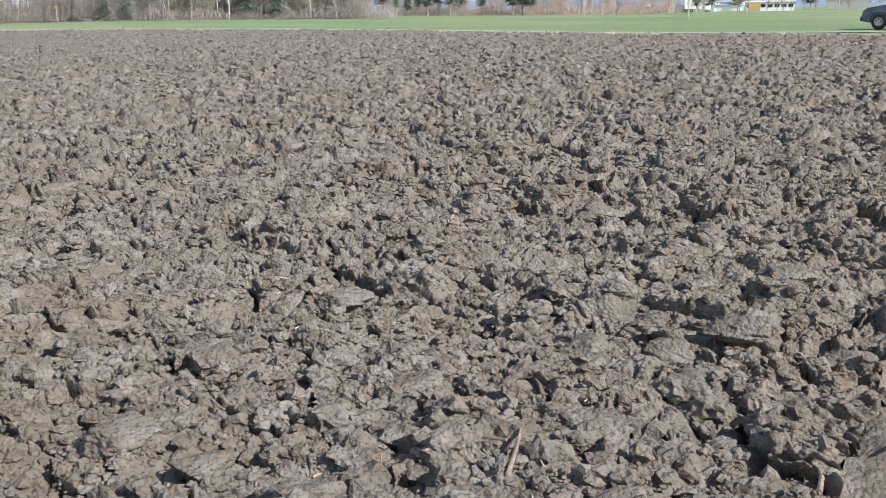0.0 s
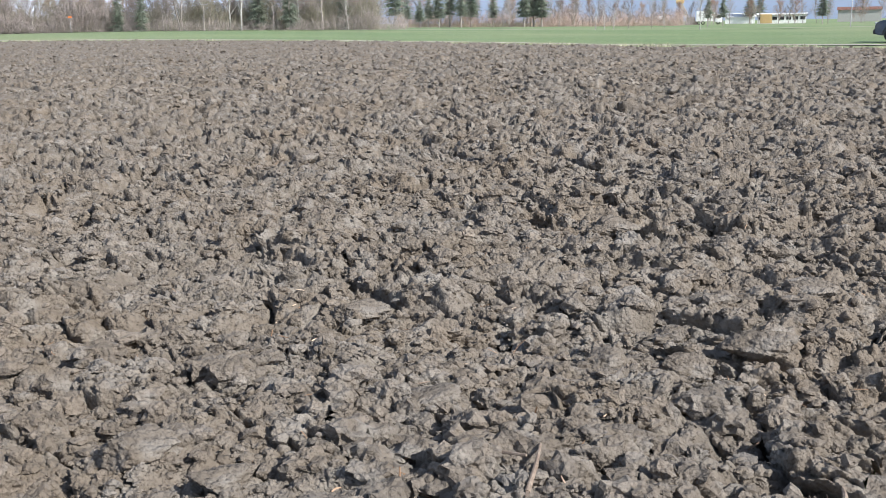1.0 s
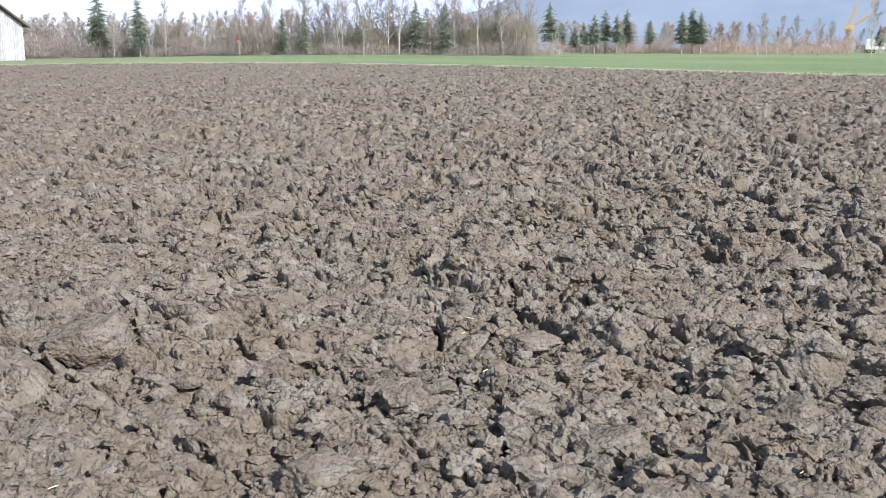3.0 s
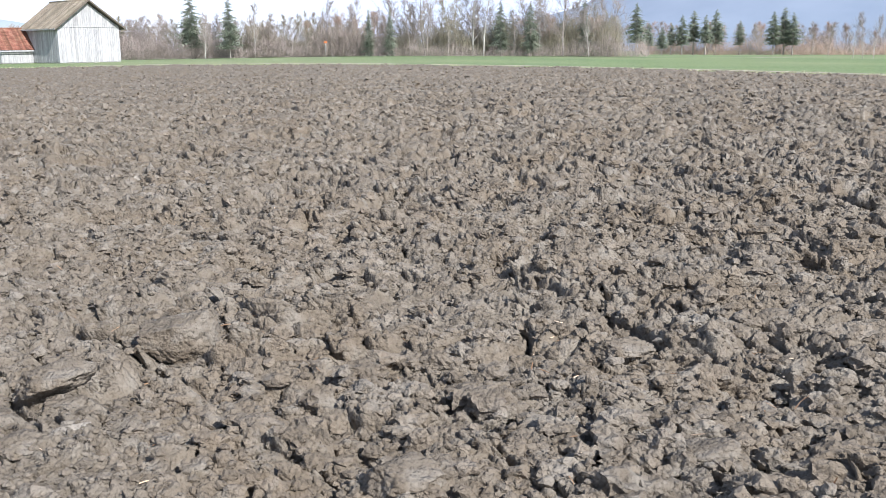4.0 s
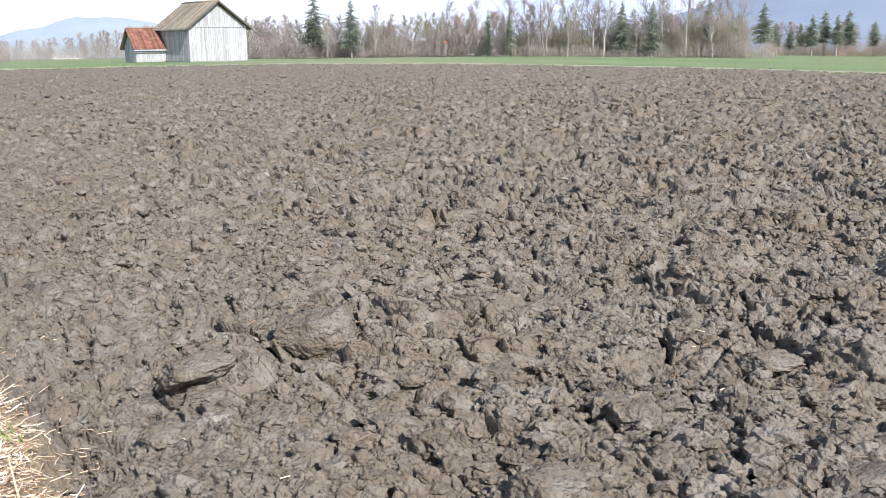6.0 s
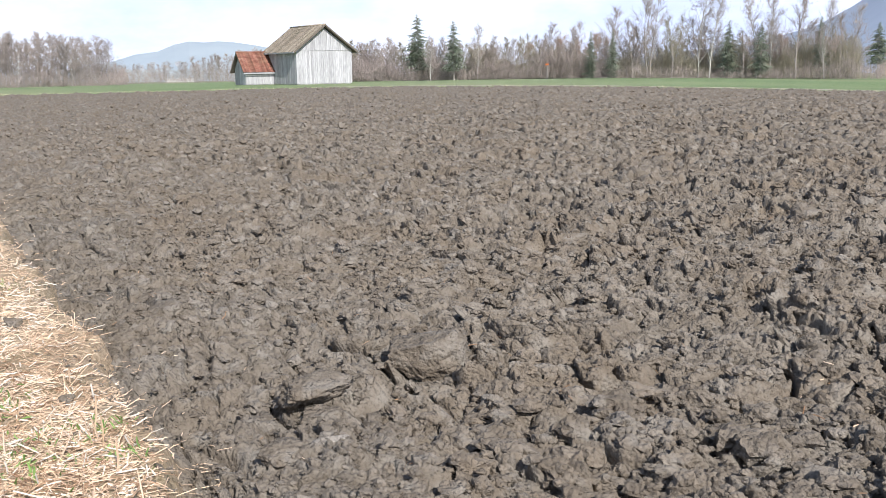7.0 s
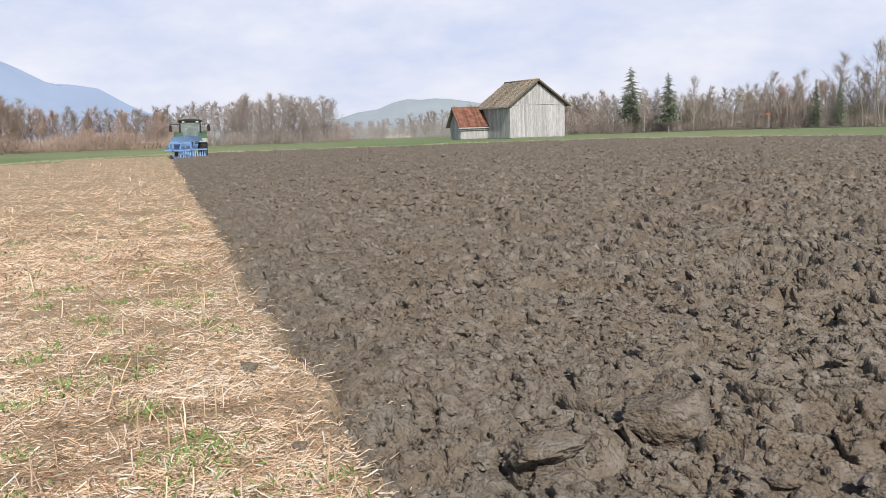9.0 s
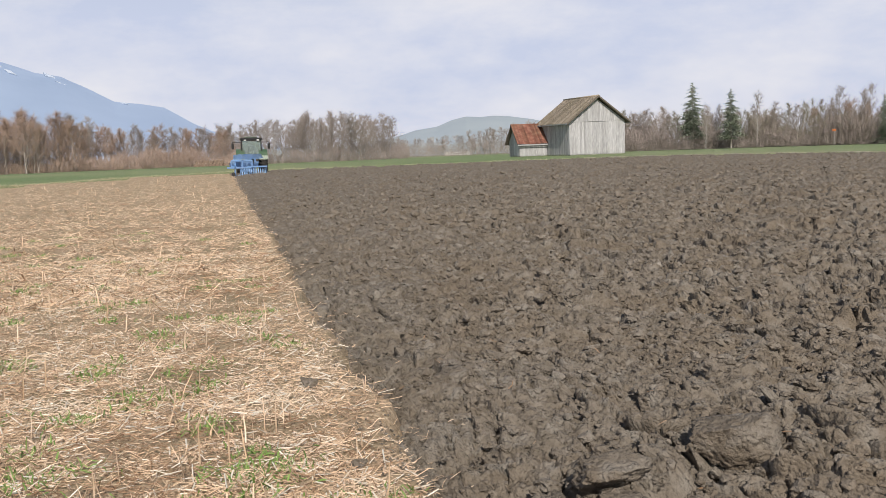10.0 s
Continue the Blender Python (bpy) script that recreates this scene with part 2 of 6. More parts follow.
FAR_EDGE = [(-80, 66), (-66, 68), (-60, 78), (-54, 87), (-45, 86), (-38, 88), (-30, 88), (-23, 81), (-18, 77), (-14, 72), (-8, 68), (-5, 65), (4, 57), (10, 51), (16, 48), (24, 44), (34, 40), (60, 36)]


def smooth(a, b, v):
    v = np.clip((v - a) / (b - a), 0, 1)
    return v * v * (3 - 2 * v)


def land(x, y):
    """The height of the land without clods: level at the barn, falling gently away to +x and far off."""
    d, az = np.hypot(x, y), np.degrees(np.arctan2(x, y))
    w = smooth(-24.0, 16.0, az) * (1 - smooth(100, 150, np.abs(az)))
    drop = w * 0.0135 * np.maximum(0, d - 28) + (1 - w) * 0.009 * np.maximum(0, d - 115)
    return -np.minimum(drop, 70.0)


def height(x, y):
    return float(land(np.array([float(x)]), np.array([float(y)]))[0])


def far_edge(x, y):
    """Metres by which a place lies inside the far edge of the field."""
    az = np.degrees(np.arctan2(x, y))
    reach = np.interp(az, [a for a, _ in FAR_EDGE], [r for _, r in FAR_EDGE])
    behind = smooth(80, 95, np.abs(az))
    reach = reach * (1 - behind) + 60.0 * behind
    return reach + 0.5 * smooth_noise(x, y, 1.2, 77) - np.hypot(x, y)


def across(x, y):
    """Metres past the furrow edge, into the ploughed land."""
    return EDGE_ACROSS.x * x + EDGE_ACROSS.y * y - EDGE_OFFSET + 0.17 * smooth_noise(x, y, 0.5, 91) + 0.08 * smooth_noise(x, y, 0.17, 93) + 0.12 * smooth_noise(x, y, 1.9, 92)


def grid_object(name, xs, ys, zs, mat, keep=None):
    """A sheet from three equal arrays of rows and columns."""
    rows, cols = xs.shape
    index = np.arange(rows * cols).reshape(rows, cols)
    quads = np.stack([index[:-1, :-1], index[:-1, 1:], index[1:, 1:], index[1:, :-1]], -1)
    if keep is not None:
        k = keep[:-1, :-1] | keep[:-1, 1:] | keep[1:, 1:] | keep[1:, :-1]
        quads = quads[k]
    quads = quads.reshape(-1, 4)
    used = np.zeros(rows * cols, bool)
    used[quads.ravel()] = True
    renum = np.cumsum(used) - 1
    quads = renum[quads]
    co = np.stack([xs.ravel(), ys.ravel(), zs.ravel()], -1)[used]
    me = bpy.data.meshes.new(name)
    me.vertices.add(len(co))
    me.vertices.foreach_set("co", co.astype(np.float32).ravel())
    me.loops.add(len(quads) * 4)
    me.loops.foreach_set("vertex_index", quads.astype(np.int32).ravel())
    me.polygons.add(len(quads))
    me.polygons.foreach_set("loop_start", np.arange(0, len(quads) * 4, 4, dtype=np.int32))
    me.polygons.foreach_set("use_smooth", np.ones(len(quads), bool))
    me.update(calc_edges=True)
    me.materials.append(mat)
    return new(name, me)


def polar(r, az):
    rr, aa = np.meshgrid(r, np.radians(az), indexing="ij")
    return rr * np.sin(aa), rr * np.cos(aa)


# the one sheet of ground, out to the foot of the mountains
gr = np.concatenate([np.linspace(0.0, 30, 40), np.linspace(31, 130, 120), np.geomspace(133, 4600, 60)])
gx, gy = polar(gr, np.linspace(-180, 180, 361))
field = (far_edge(gx, gy) > 0.4)
gz = land(gx, gy) + 0.04 * smooth_noise(gx, gy, 7.0, 5) - 0.5 * field
tagged(grid_object("ground", gx, gy, gz, M_GRASS), "flat green spring meadow around the ploughed field", "ground", kind="structure")


def furrow_lift(x, y):
    a = EDGE_ACROSS.x * x + EDGE_ACROSS.y * y
    return 0.035 * np.sin(a * 2 * math.pi / 2.3 + 0.9 * smooth_noise(x, y, 6.0, 8)) + 0.02 * np.sin(a * 2 * math.pi / 0.47 + 2.5 * smooth_noise(x, y, 1.5, 9))


def soil_height(x, y):
    """Slices thrown over by the plough, broken into clods, those into lumps, and those into crumbs."""
    s = across(x, y)
    u, v = EDGE_ALONG.x * x + EDGE_ALONG.y * y, EDGE_ACROSS.x * x + EDGE_ACROSS.y * y
    u, v = u + 0.16 * smooth_noise(x, y, 0.45, 33), v + 0.16 * smooth_noise(x, y, 0.45, 34)
    u, v = u + 0.05 * smooth_noise(x, y, 0.13, 31), v + 0.05 * smooth_noise(x, y, 0.13, 32)
    calm = 0.4 + 0.6 * smooth(-0.2, 0.12, smooth_noise(x, y, 1.3, 53))
    wild = 1.0 + 0.4 * smooth(0.3, 5.5, s)
    z = 0.07 * lumps(u * 0.8, v, 0.44, 11, 0.9, 0.085, 1.9) * wild
    z += 0.048 * lumps(u * 0.85, v, 0.19, 15, 1.1, 0.15, 1.6) * wild * (0.35 + 0.65 * calm)
    z += 0.022 * lumps(u, v, 0.095, 19, 1.2, 0.16, 1.2) * wild + 0.07 * smooth_noise(x, y, 0.8, 51)
    z += 0.034 * calm * wild * domes(u, v, 0.13, 21) + 0.022 * wild * domes(u, v, 0.052, 41)
    near = np.hypot(x, y) < 20
    fine = np.zeros_like(x)
    fx, fy = x[near], y[near]
    fine[near] = 0.0085 * domes(fx, fy, 0.028, 61) + 0.006 * smooth_noise(fx, fy, 0.016, 73)
    z = z + fine + furrow_lift(x, y) * smooth(0.3, 1.5, s)
    z += 0.015 - 0.09 * (1 - smooth(0.0, 0.9, s)) - 0.3 * (1 - smooth(-0.35, -0.02, s))
    return z + land(x, y) - 0.3 * (1 - smooth(-0.1, 0.6, far_edge(x, y)))


def undercut(x, y, z):
    """Sideways lean of the clods' tops, so that they hang over the gaps between them."""
    up = np.clip(z - land(x, y) + 0.02, -0.12, 0.16)
    return x + 1.2 * up * smooth_noise(x, y, 0.24, 131) - 0.25 * up * EDGE_ACROSS.x, y + 1.2 * up * smooth_noise(x, y, 0.24, 132) - 0.25 * up * EDGE_ACROSS.y


# ploughed land: one sheet, finest beside the path
sr = np.concatenate([np.geomspace(1.9, 7.0, 760), np.geomspace(7.02, 28.0, 500), np.geomspace(28.12, 92.0, 300)])
sx, sy = polar(sr, np.linspace(-64, 30, 900))
sx, sy = sx - 0.35, sy + 0.1
keep = (across(sx, sy) > -0.3) & (far_edge(sx, sy) > -0.3)
sz = soil_height(sx, sy)
soil = grid_object("ploughed_soil", *undercut(sx, sy, sz), sz, M_SOIL, keep)
tagged(soil, "freshly ploughed grey-brown soil in rough crumbling clods", "ploughed field", kind="structure")
for rows_at, turns in ((np.linspace(0.02, 1.93, 180), np.linspace(-64, 30, 260)), (np.geomspace(0.002, 75.0, 350), np.linspace(29.8, 296.2, 260))):
    sx, sy = polar(rows_at, turns)
    sx, sy = sx - 0.35, sy + 0.1
    rest = grid_object("ploughed_soil", sx, sy, soil_height(sx, sy) - 0.01, M_SOIL, (across(sx, sy) > -0.3) & (far_edge(sx, sy) > -0.3))
    tagged(rest, "freshly ploughed grey-brown soil in rough crumbling clods", "ploughed field", kind="structure")

# stubble strip beside the furrow
tr = 1.55 / np.tan(np.radians(np.linspace(48.0, 1.0, 330)))
tr = tr[tr < 92]
tx, ty = polar(tr, np.linspace(-100, -34, 420))
tx, ty = tx - 0.35, ty + 0.1
ts = across(tx, ty)


def stubble_height(x, y):
    s = across(x, y)
    z = 0.03 + 0.02 * lumps(x, y, 0.2, 101, 0.6, 0.3, 0.4) + 0.03 * smooth_noise(x, y, 0.9, 103) + 0.012 * lumps(x, y, 0.05, 105, 0.8, 0.4, 0.4)
    return z + land(x, y) - 0.28 * smooth(-0.06, 0.12, s) - 0.4 * (1 - smooth(-0.2, 0.5, far_edge(x, y)))


stubble = grid_object("stubble_ground", tx, ty, stubble_height(tx, ty), M_STUBBLE, (ts < 0.25) & (far_edge(tx, ty) > -0.3))
tagged(stubble, "dry harvested stubble ground with straw litter", "stubble field", kind="structure")
for rows_at, turns in ((np.geomspace(0.002, 1.42, 50), np.linspace(-100, -34, 120)), (np.geomspace(0.002, 75.0, 260), np.linspace(-34.2, 260.2, 260))):
    tx, ty = polar(rows_at, turns)
    tx, ty = tx - 0.35, ty + 0.1
    rest = grid_object("stubble_ground", tx, ty, stubble_height(tx, ty) - 0.01, M_STUBBLE, (across(tx, ty) < 0.25) & (far_edge(tx, ty) > -0.3))
    tagged(rest, "dry harvested stubble ground with straw litter", "stubble field", kind="structure")



# ---- mesh tools ----
def mesh_object(name, verts, faces, mat, smooth_faces=False):
    me = bpy.data.meshes.new(name)
    me.from_pydata([tuple(v) for v in verts], [], [tuple(f) for f in faces])
    if smooth_faces:
        me.polygons.foreach_set("use_smooth", np.ones(len(me.polygons), bool))
    me.materials.append(mat)
    me.update()
    return new(name, me)


def tri_object(name, verts, tris, mat, flat=True):
    """A large joined mesh from arrays of points and triangles."""
    me = bpy.data.meshes.new(name)
    verts, tris = np.asarray(verts, np.float32), np.asarray(tris, np.int32)
    me.vertices.add(len(verts))
    me.vertices.foreach_set("co", verts.ravel())
    me.loops.add(tris.size)
    me.loops.foreach_set("vertex_index", tris.ravel())
    me.polygons.add(len(tris))
    me.polygons.foreach_set("loop_start", np.arange(0, tris.size, tris.shape[1], dtype=np.int32))
    me.polygons.foreach_set("use_smooth", np.full(len(tris), not flat))
    me.update(calc_edges=True)
    me.materials.append(mat)
    return new(name, me)


def box_mesh(bm, lo, hi, bevel=0.0, m=None):
    """A bevelled box between two corners, added to bm."""
    made = bmesh.ops.create_cube(bm, size=1.0)["verts"]
    size, mid = Vector(hi) - Vector(lo), (Vector(hi) + Vector(lo)) / 2
    for v in made:
        v.co = Vector((v.co.x * size.x, v.co.y * size.y, v.co.z * size.z)) + mid
    if bevel:
        edges = list({e for v in made for e in v.link_edges})
        out = bmesh.ops.bevel(bm, geom=edges, offset=bevel, segments=1, affect="EDGES", profile=0.5)
        made = list({v for v in out["verts"]} | {v for v in made if v.is_valid})
    if m is not None:
        for v in made:
            v.co = m @ v.co
    return made


def tube(bm, a, b, r0, r1=None, sides=8):
    a, b = Vector(a), Vector(b)
    m = Matrix.Translation((a + b) / 2) @ (b - a).to_track_quat("Z", "Y").to_matrix().to_4x4()
    return bmesh.ops.create_cone(bm, cap_ends=True, segments=sides, radius1=r0, radius2=r0 if r1 is None else r1, depth=(b - a).length, matrix=m)["verts"]


def ring(bm, centre, axis, major, minor, sides=20, section=8, squash=1.0):
    """A tyre-like ring."""
    q = Vector(axis).to_track_quat("Z", "Y").to_matrix()
    rows = []
    for i in range(sides):
        a = 2 * math.pi * i / sides
        row = []
        for j in range(section):
            b = 2 * math.pi * j / section
            rr = major + minor * math.cos(b)
            row.append(bm.verts.new(Vector(centre) + q @ Vector((rr * math.cos(a), rr * math.sin(a), squash * minor * math.sin(b)))))
        rows.append(row)
    for i in range(sides):
        for j in range(section):
            bm.faces.new((rows[i][j], rows[(i + 1) % sides][j], rows[(i + 1) % sides][(j + 1) % section], rows[i][(j + 1) % section]))


def part(name, bm, mat, parent=None, label="", smooth_faces=False):
    me = bpy.data.meshes.new(name)
    bmesh.ops.recalc_face_normals(bm, faces=bm.faces[:])
    bm.to_mesh(me)
    bm.free()
    if smooth_faces:
        me.polygons.foreach_set("use_smooth", np.ones(len(me.polygons), bool))
    me.materials.append(mat)
    ob = new(name, me)
    ob.parent = parent
    return tagged(ob, label)


def boxes(name, spans, mat, parent, bevel=0.0, label=""):
    bm = bmesh.new()
    for lo, hi in spans:
        box_mesh(bm, lo, hi, bevel)
    return part(name, bm, mat, parent, label)


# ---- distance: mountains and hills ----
# Distance haze is painted on: a bluish emission over the surface's own colours.
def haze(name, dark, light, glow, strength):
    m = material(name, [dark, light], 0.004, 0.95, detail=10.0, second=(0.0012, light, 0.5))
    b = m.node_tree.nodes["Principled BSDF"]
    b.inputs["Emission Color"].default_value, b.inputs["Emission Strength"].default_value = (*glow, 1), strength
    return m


# slopes, hill and snow all carry the haze as a faint glow
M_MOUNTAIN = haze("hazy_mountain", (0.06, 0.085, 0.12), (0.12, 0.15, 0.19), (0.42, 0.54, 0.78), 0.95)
M_MOUNTAIN_NEAR = haze("hazed_wooded_mountain", (0.04, 0.06, 0.09), (0.1, 0.12, 0.15), (0.38, 0.45, 0.60), 0.64)
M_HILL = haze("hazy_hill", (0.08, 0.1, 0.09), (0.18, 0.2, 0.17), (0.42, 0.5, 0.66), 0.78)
M_SNOW = haze("hazed_snow_patch", (0.3, 0.34, 0.4), (0.4, 0.44, 0.5), (0.42, 0.52, 0.68), 0.5)


def ridge(name, mat, crest, depth, reach, seed, label, rough=0.02):
    """A mountain side from its crest line: pairs of bearing and elevation, in degrees."""
    az = np.linspace(crest[0][0], crest[-1][0], 240)
    el = np.interp(az, [c[0] for c in crest], [c[1] for c in crest])
    k = np.linspace(0, 1, 30)
    rr = reach + depth * k[:, None] * np.ones_like(az)[None, :]
    aa = np.radians(az)[None, :] + 0 * rr
    x, y = rr * np.sin(aa), rr * np.cos(aa)
    top = (reach + depth) * np.tan(np.radians(el))[None, :]
    z = top * k[:, None] ** 0.9 * (1 + rough * 6 * smooth_noise(x, y, 420.0, seed) * np.sin(k * 3.14)[:, None])
    z += top * rough * (smooth_noise(x, y, 160.0, seed + 1) + 0.5 * smooth_noise(x, y, 60.0, seed + 2)) * k[:, None]
    z[0] = -95
    return tagged(grid_object(name, x, y, z, mat), label, "mountain", kind="structure")


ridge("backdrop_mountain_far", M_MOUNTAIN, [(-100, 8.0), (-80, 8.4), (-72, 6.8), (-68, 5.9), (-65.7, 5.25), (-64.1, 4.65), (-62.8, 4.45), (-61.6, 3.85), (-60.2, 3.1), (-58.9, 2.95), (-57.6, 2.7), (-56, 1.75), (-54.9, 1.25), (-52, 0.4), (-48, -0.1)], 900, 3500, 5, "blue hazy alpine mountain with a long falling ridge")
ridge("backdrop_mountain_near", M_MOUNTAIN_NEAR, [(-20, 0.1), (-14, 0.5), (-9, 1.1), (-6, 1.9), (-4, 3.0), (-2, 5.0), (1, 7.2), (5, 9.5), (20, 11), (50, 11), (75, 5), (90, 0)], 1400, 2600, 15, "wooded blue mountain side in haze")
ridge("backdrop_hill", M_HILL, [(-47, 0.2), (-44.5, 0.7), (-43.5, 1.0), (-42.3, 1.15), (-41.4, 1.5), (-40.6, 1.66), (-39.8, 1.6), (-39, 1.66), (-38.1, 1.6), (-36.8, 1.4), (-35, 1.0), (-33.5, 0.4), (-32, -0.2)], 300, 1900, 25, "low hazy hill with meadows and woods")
bm = bmesh.new()
for az, el, k, w in ((-65.9, 5.3, 0.93, 40), (-65.3, 5.15, 0.86, 34), (-63.3, 4.5, 0.97, 40), (-62.9, 4.45, 0.9, 26), (-59.6, 3.0, 0.96, 22)):
    c = Vector((math.sin(radians(az)) * (3500 + 900 * k), math.cos(radians(az)) * (3500 + 900 * k), 4400 * math.tan(radians(el)) * k ** 0.9))
    bmesh.ops.create_icosphere(bm, subdivisions=2, radius=w, matrix=Matrix.Translation(c) @ pose(0, 0, 0, 0, 30, -az) @ Matrix.Diagonal((0.9, 0.4, 0.16, 1)))
for v in bm.verts:
    v.co += noise.noise_vector(v.co * 0.03) * 14
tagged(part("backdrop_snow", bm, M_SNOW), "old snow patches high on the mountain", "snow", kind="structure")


# ---- loose clods on the ploughed land ----
def clod_shape(seed, detail, cut=(0.42, 0.78), rough=1.0):
    """A broken lump: facets cut by random planes, with a crumbly skin."""
    rnd = random.Random(seed)
    bm = bmesh.new()
    if detail:
        bmesh.ops.create_icosphere(bm, subdivisions=detail, radius=1.0)
    else:
        bmesh.ops.create_cube(bm, size=1.35)
        for v in bm.verts:
            v.co += Vector((rnd.uniform(-0.4, 0.4), rnd.uniform(-0.4, 0.4), rnd.uniform(-0.4, 0.4)))
        bmesh.ops.triangulate(bm, faces=bm.faces[:])
    planes = [(Vector((rnd.gauss(0, 1), rnd.gauss(0, 1), rnd.gauss(0, 1))).normalized(), rnd.uniform(*cut)) for _ in range(13)]
    off = Vector((rnd.uniform(-50, 50), rnd.uniform(-50, 50), rnd.uniform(-50, 50)))
    for v in bm.verts:
        for n_, d in planes:
            over = v.co.dot(n_) - d
            if over > 0:
                v.co -= n_ * over * 0.97
        c = v.co.copy()
        v.co += v.co.normalized() * rough * (0.24 * noise.noise(c * 1.7 + off) + 0.18 * noise.noise(c * 4.1 + off) + 0.11 * noise.noise(c * 9.0 + off) + (0.06 * noise.noise(c * 19.0 + off) if detail > 3 else 0))
    vs = np.array([v.co[:] for v in bm.verts])
    fs = np.array([[v.index for v in f.verts] for f in bm.faces])
    bm.free()
    return vs, fs


SHAPES_TINY = [clod_shape(20 + i, 0) for i in range(24)]
SHAPES = [clod_shape(40 + i, 1, (0.6, 0.95), 1.2) for i in range(16)]
SHAPES_MID = [clod_shape(140 + i, 2, (0.55, 0.95), 1.5) for i in range(16)]
SHAPES_LUMP = [clod_shape(60 + i, 3, (0.55, 0.9), 1.55) for i in range(14)]


def turned(rng, n):
    """Random turns, as n matrices."""
    q = rng.normal(size=(n, 4))
    q /= np.linalg.norm(q, axis=1)[:, None]
    w, x, y, z = q.T
    return np.stack([1 - 2 * (y * y + z * z), 2 * (x * y - z * w), 2 * (x * z + y * w), 2 * (x * y + z * w), 1 - 2 * (x * x + z * z), 2 * (y * z - x * w), 2 * (x * z - y * w), 2 * (y * z + x * w), 1 - 2 * (x * x + y * y)], -1).reshape(n, 3, 3)


def scatter(name, shapes, x, y, z, size, rng, mat, label):
    verts, faces, base = [], [], 0
    mats = turned(rng, len(x))
    flatten = np.stack([rng.uniform(0.8, 1.35, len(x)), rng.uniform(0.7, 1.0, len(x)), rng.uniform(0.5, 0.9, len(x))], -1)
    for i in range(len(x)):
        vs, fs = shapes[i % len(shapes)]
        p = (vs @ mats[i].T) * flatten[i] * size[i]
        verts.append(p + (x[i], y[i], z[i]))
        faces.append(fs + base)
        base += len(vs)
    ob = tri_object(name, np.concatenate(verts), np.concatenate(faces), mat, flat=True)
    return tagged(ob, label, "soil clods", kind="stuff")


def strewn(n, near, far, rng, az=(-62, 29), power=1.0):
    r = near * (far / near) ** (rng.uniform(size=n) ** power)
    a = np.radians(rng.uniform(*az, n))
    return r * np.sin(a) - 0.35, r * np.cos(a) + 0.1


rng = np.random.default_rng(3)
for nm, shapes, count, near, far, lo, hi, az in (("soil_crumbs", SHAPES_TINY, 56000, 2.2, 11.0, 0.004, 0.016, (-62, 29)), ("loose_clods_near", SHAPES, 16000, 2.2, 14.0, 0.012, 0.045, (-62, 29)), ("plough_lumps", SHAPES_LUMP, 1900, 2.4, 9.0, 0.045, 0.12, (-62, 27)), ("plough_lumps_small", SHAPES_MID, 9000, 2.3, 11.0, 0.022, 0.06, (-62, 27)), ("plough_lumps_beyond", SHAPES_MID, 9000, 8.0, 24.0, 0.028, 0.085, (-62, 27)), ("plough_lumps_distant", SHAPES, 15000, 18.0, 84.0, 0.04, 0.12, (-62, 27)), ("loose_clods_mid", SHAPES_TINY, 36000, 7.0, 30.0, 0.012, 0.05, (-62, 29)), ("loose_clods_far", SHAPES_TINY, 16000, 22.0, 84.0, 0.035, 0.12, (-62, 29))):
    cx, cy = strewn(count, near, far, rng, az)
    s_ = across(cx, cy)
    ok = (s_ > (0.22 if "lumps" in nm else 0.08)) & (far_edge(cx, cy) > 0.5)
    if "lumps" in nm:
        ok &= np.hypot(cx + 2.92, cy - 4.72) > 0.46  # bare ground round the largest block
        ok &= smooth_noise(cx, cy, 1.1, 171) + 0.1 + 0.2 * smooth(0.6, 4.5, s_) > rng.uniform(-0.25, 0.25, len(cx))
    cx, cy = cx[ok], cy[ok]
    size = lo * (hi / lo) ** (rng.uniform(size=len(cx)) ** 1.6) * (0.55 + 0.45 * smooth(0.2, 1.4, across(cx, cy)))
    sunk = rng.uniform(-0.4, 0.35, len(cx)) if "lumps" in nm else rng.uniform(-0.15, 0.42, len(cx))
    scatter(nm, shapes, cx, cy, soil_height(cx, cy) + size * sunk, size, rng, M_CLOD, "crumbled clods of dried plough soil")


def soil_at(x, y):
    a, b = np.array([float(x)]), np.array([float(y)])
    return float((soil_height if float(across(a, b)[0]) > 0 else stubble_height)(a, b)[0])


def soil_clod(i, x, y, long, wide, high, turn, mat, label, sink=0.3, low=0.04):
    vs, fs = SHAPES_BIG[i % len(SHAPES_BIG)]
    ob = tri_object("soil_clod", vs * (long / 2, wide / 2, high / 2), fs, mat, flat=False)
    ob.matrix_world = pose(x, y, min(soil_at(x, y), height(x, y) + low) + high * (0.5 - sink), random.uniform(-9, 9), random.uniform(-9, 9), turn)
    return tagged(ob, label, "soil clod", "single large clods")


def block_shape(seed):
    """A torn block of earth: broad broken facets, ledges and pits, crumbs standing out of its skin."""
    rnd = random.Random(seed)
    vs, fs = clod_shape(seed, 5, (0.5, 0.86), 0.5)
    off = Vector((rnd.uniform(-50, 50), rnd.uniform(-50, 50), rnd.uniform(-50, 50)))
    out = []
    for v in vs:
        v = Vector(v)
        ledge = 0.1 * abs(noise.noise(Vector((v.x * 2.2, v.y * 2.2, v.z * 6.0)) + off))
        pits = 0.11 * max(0.0, noise.noise(v * 4.5 - off) - 0.12) + 0.05 * abs(noise.noise(v * 10 + off))
        crumb = 0.06 * abs(noise.noise(v * 13 + off)) + 0.03 * noise.noise(v * 27 - off)
        out.append(v * (1 + crumb - ledge - pits))
    return np.array(out), fs


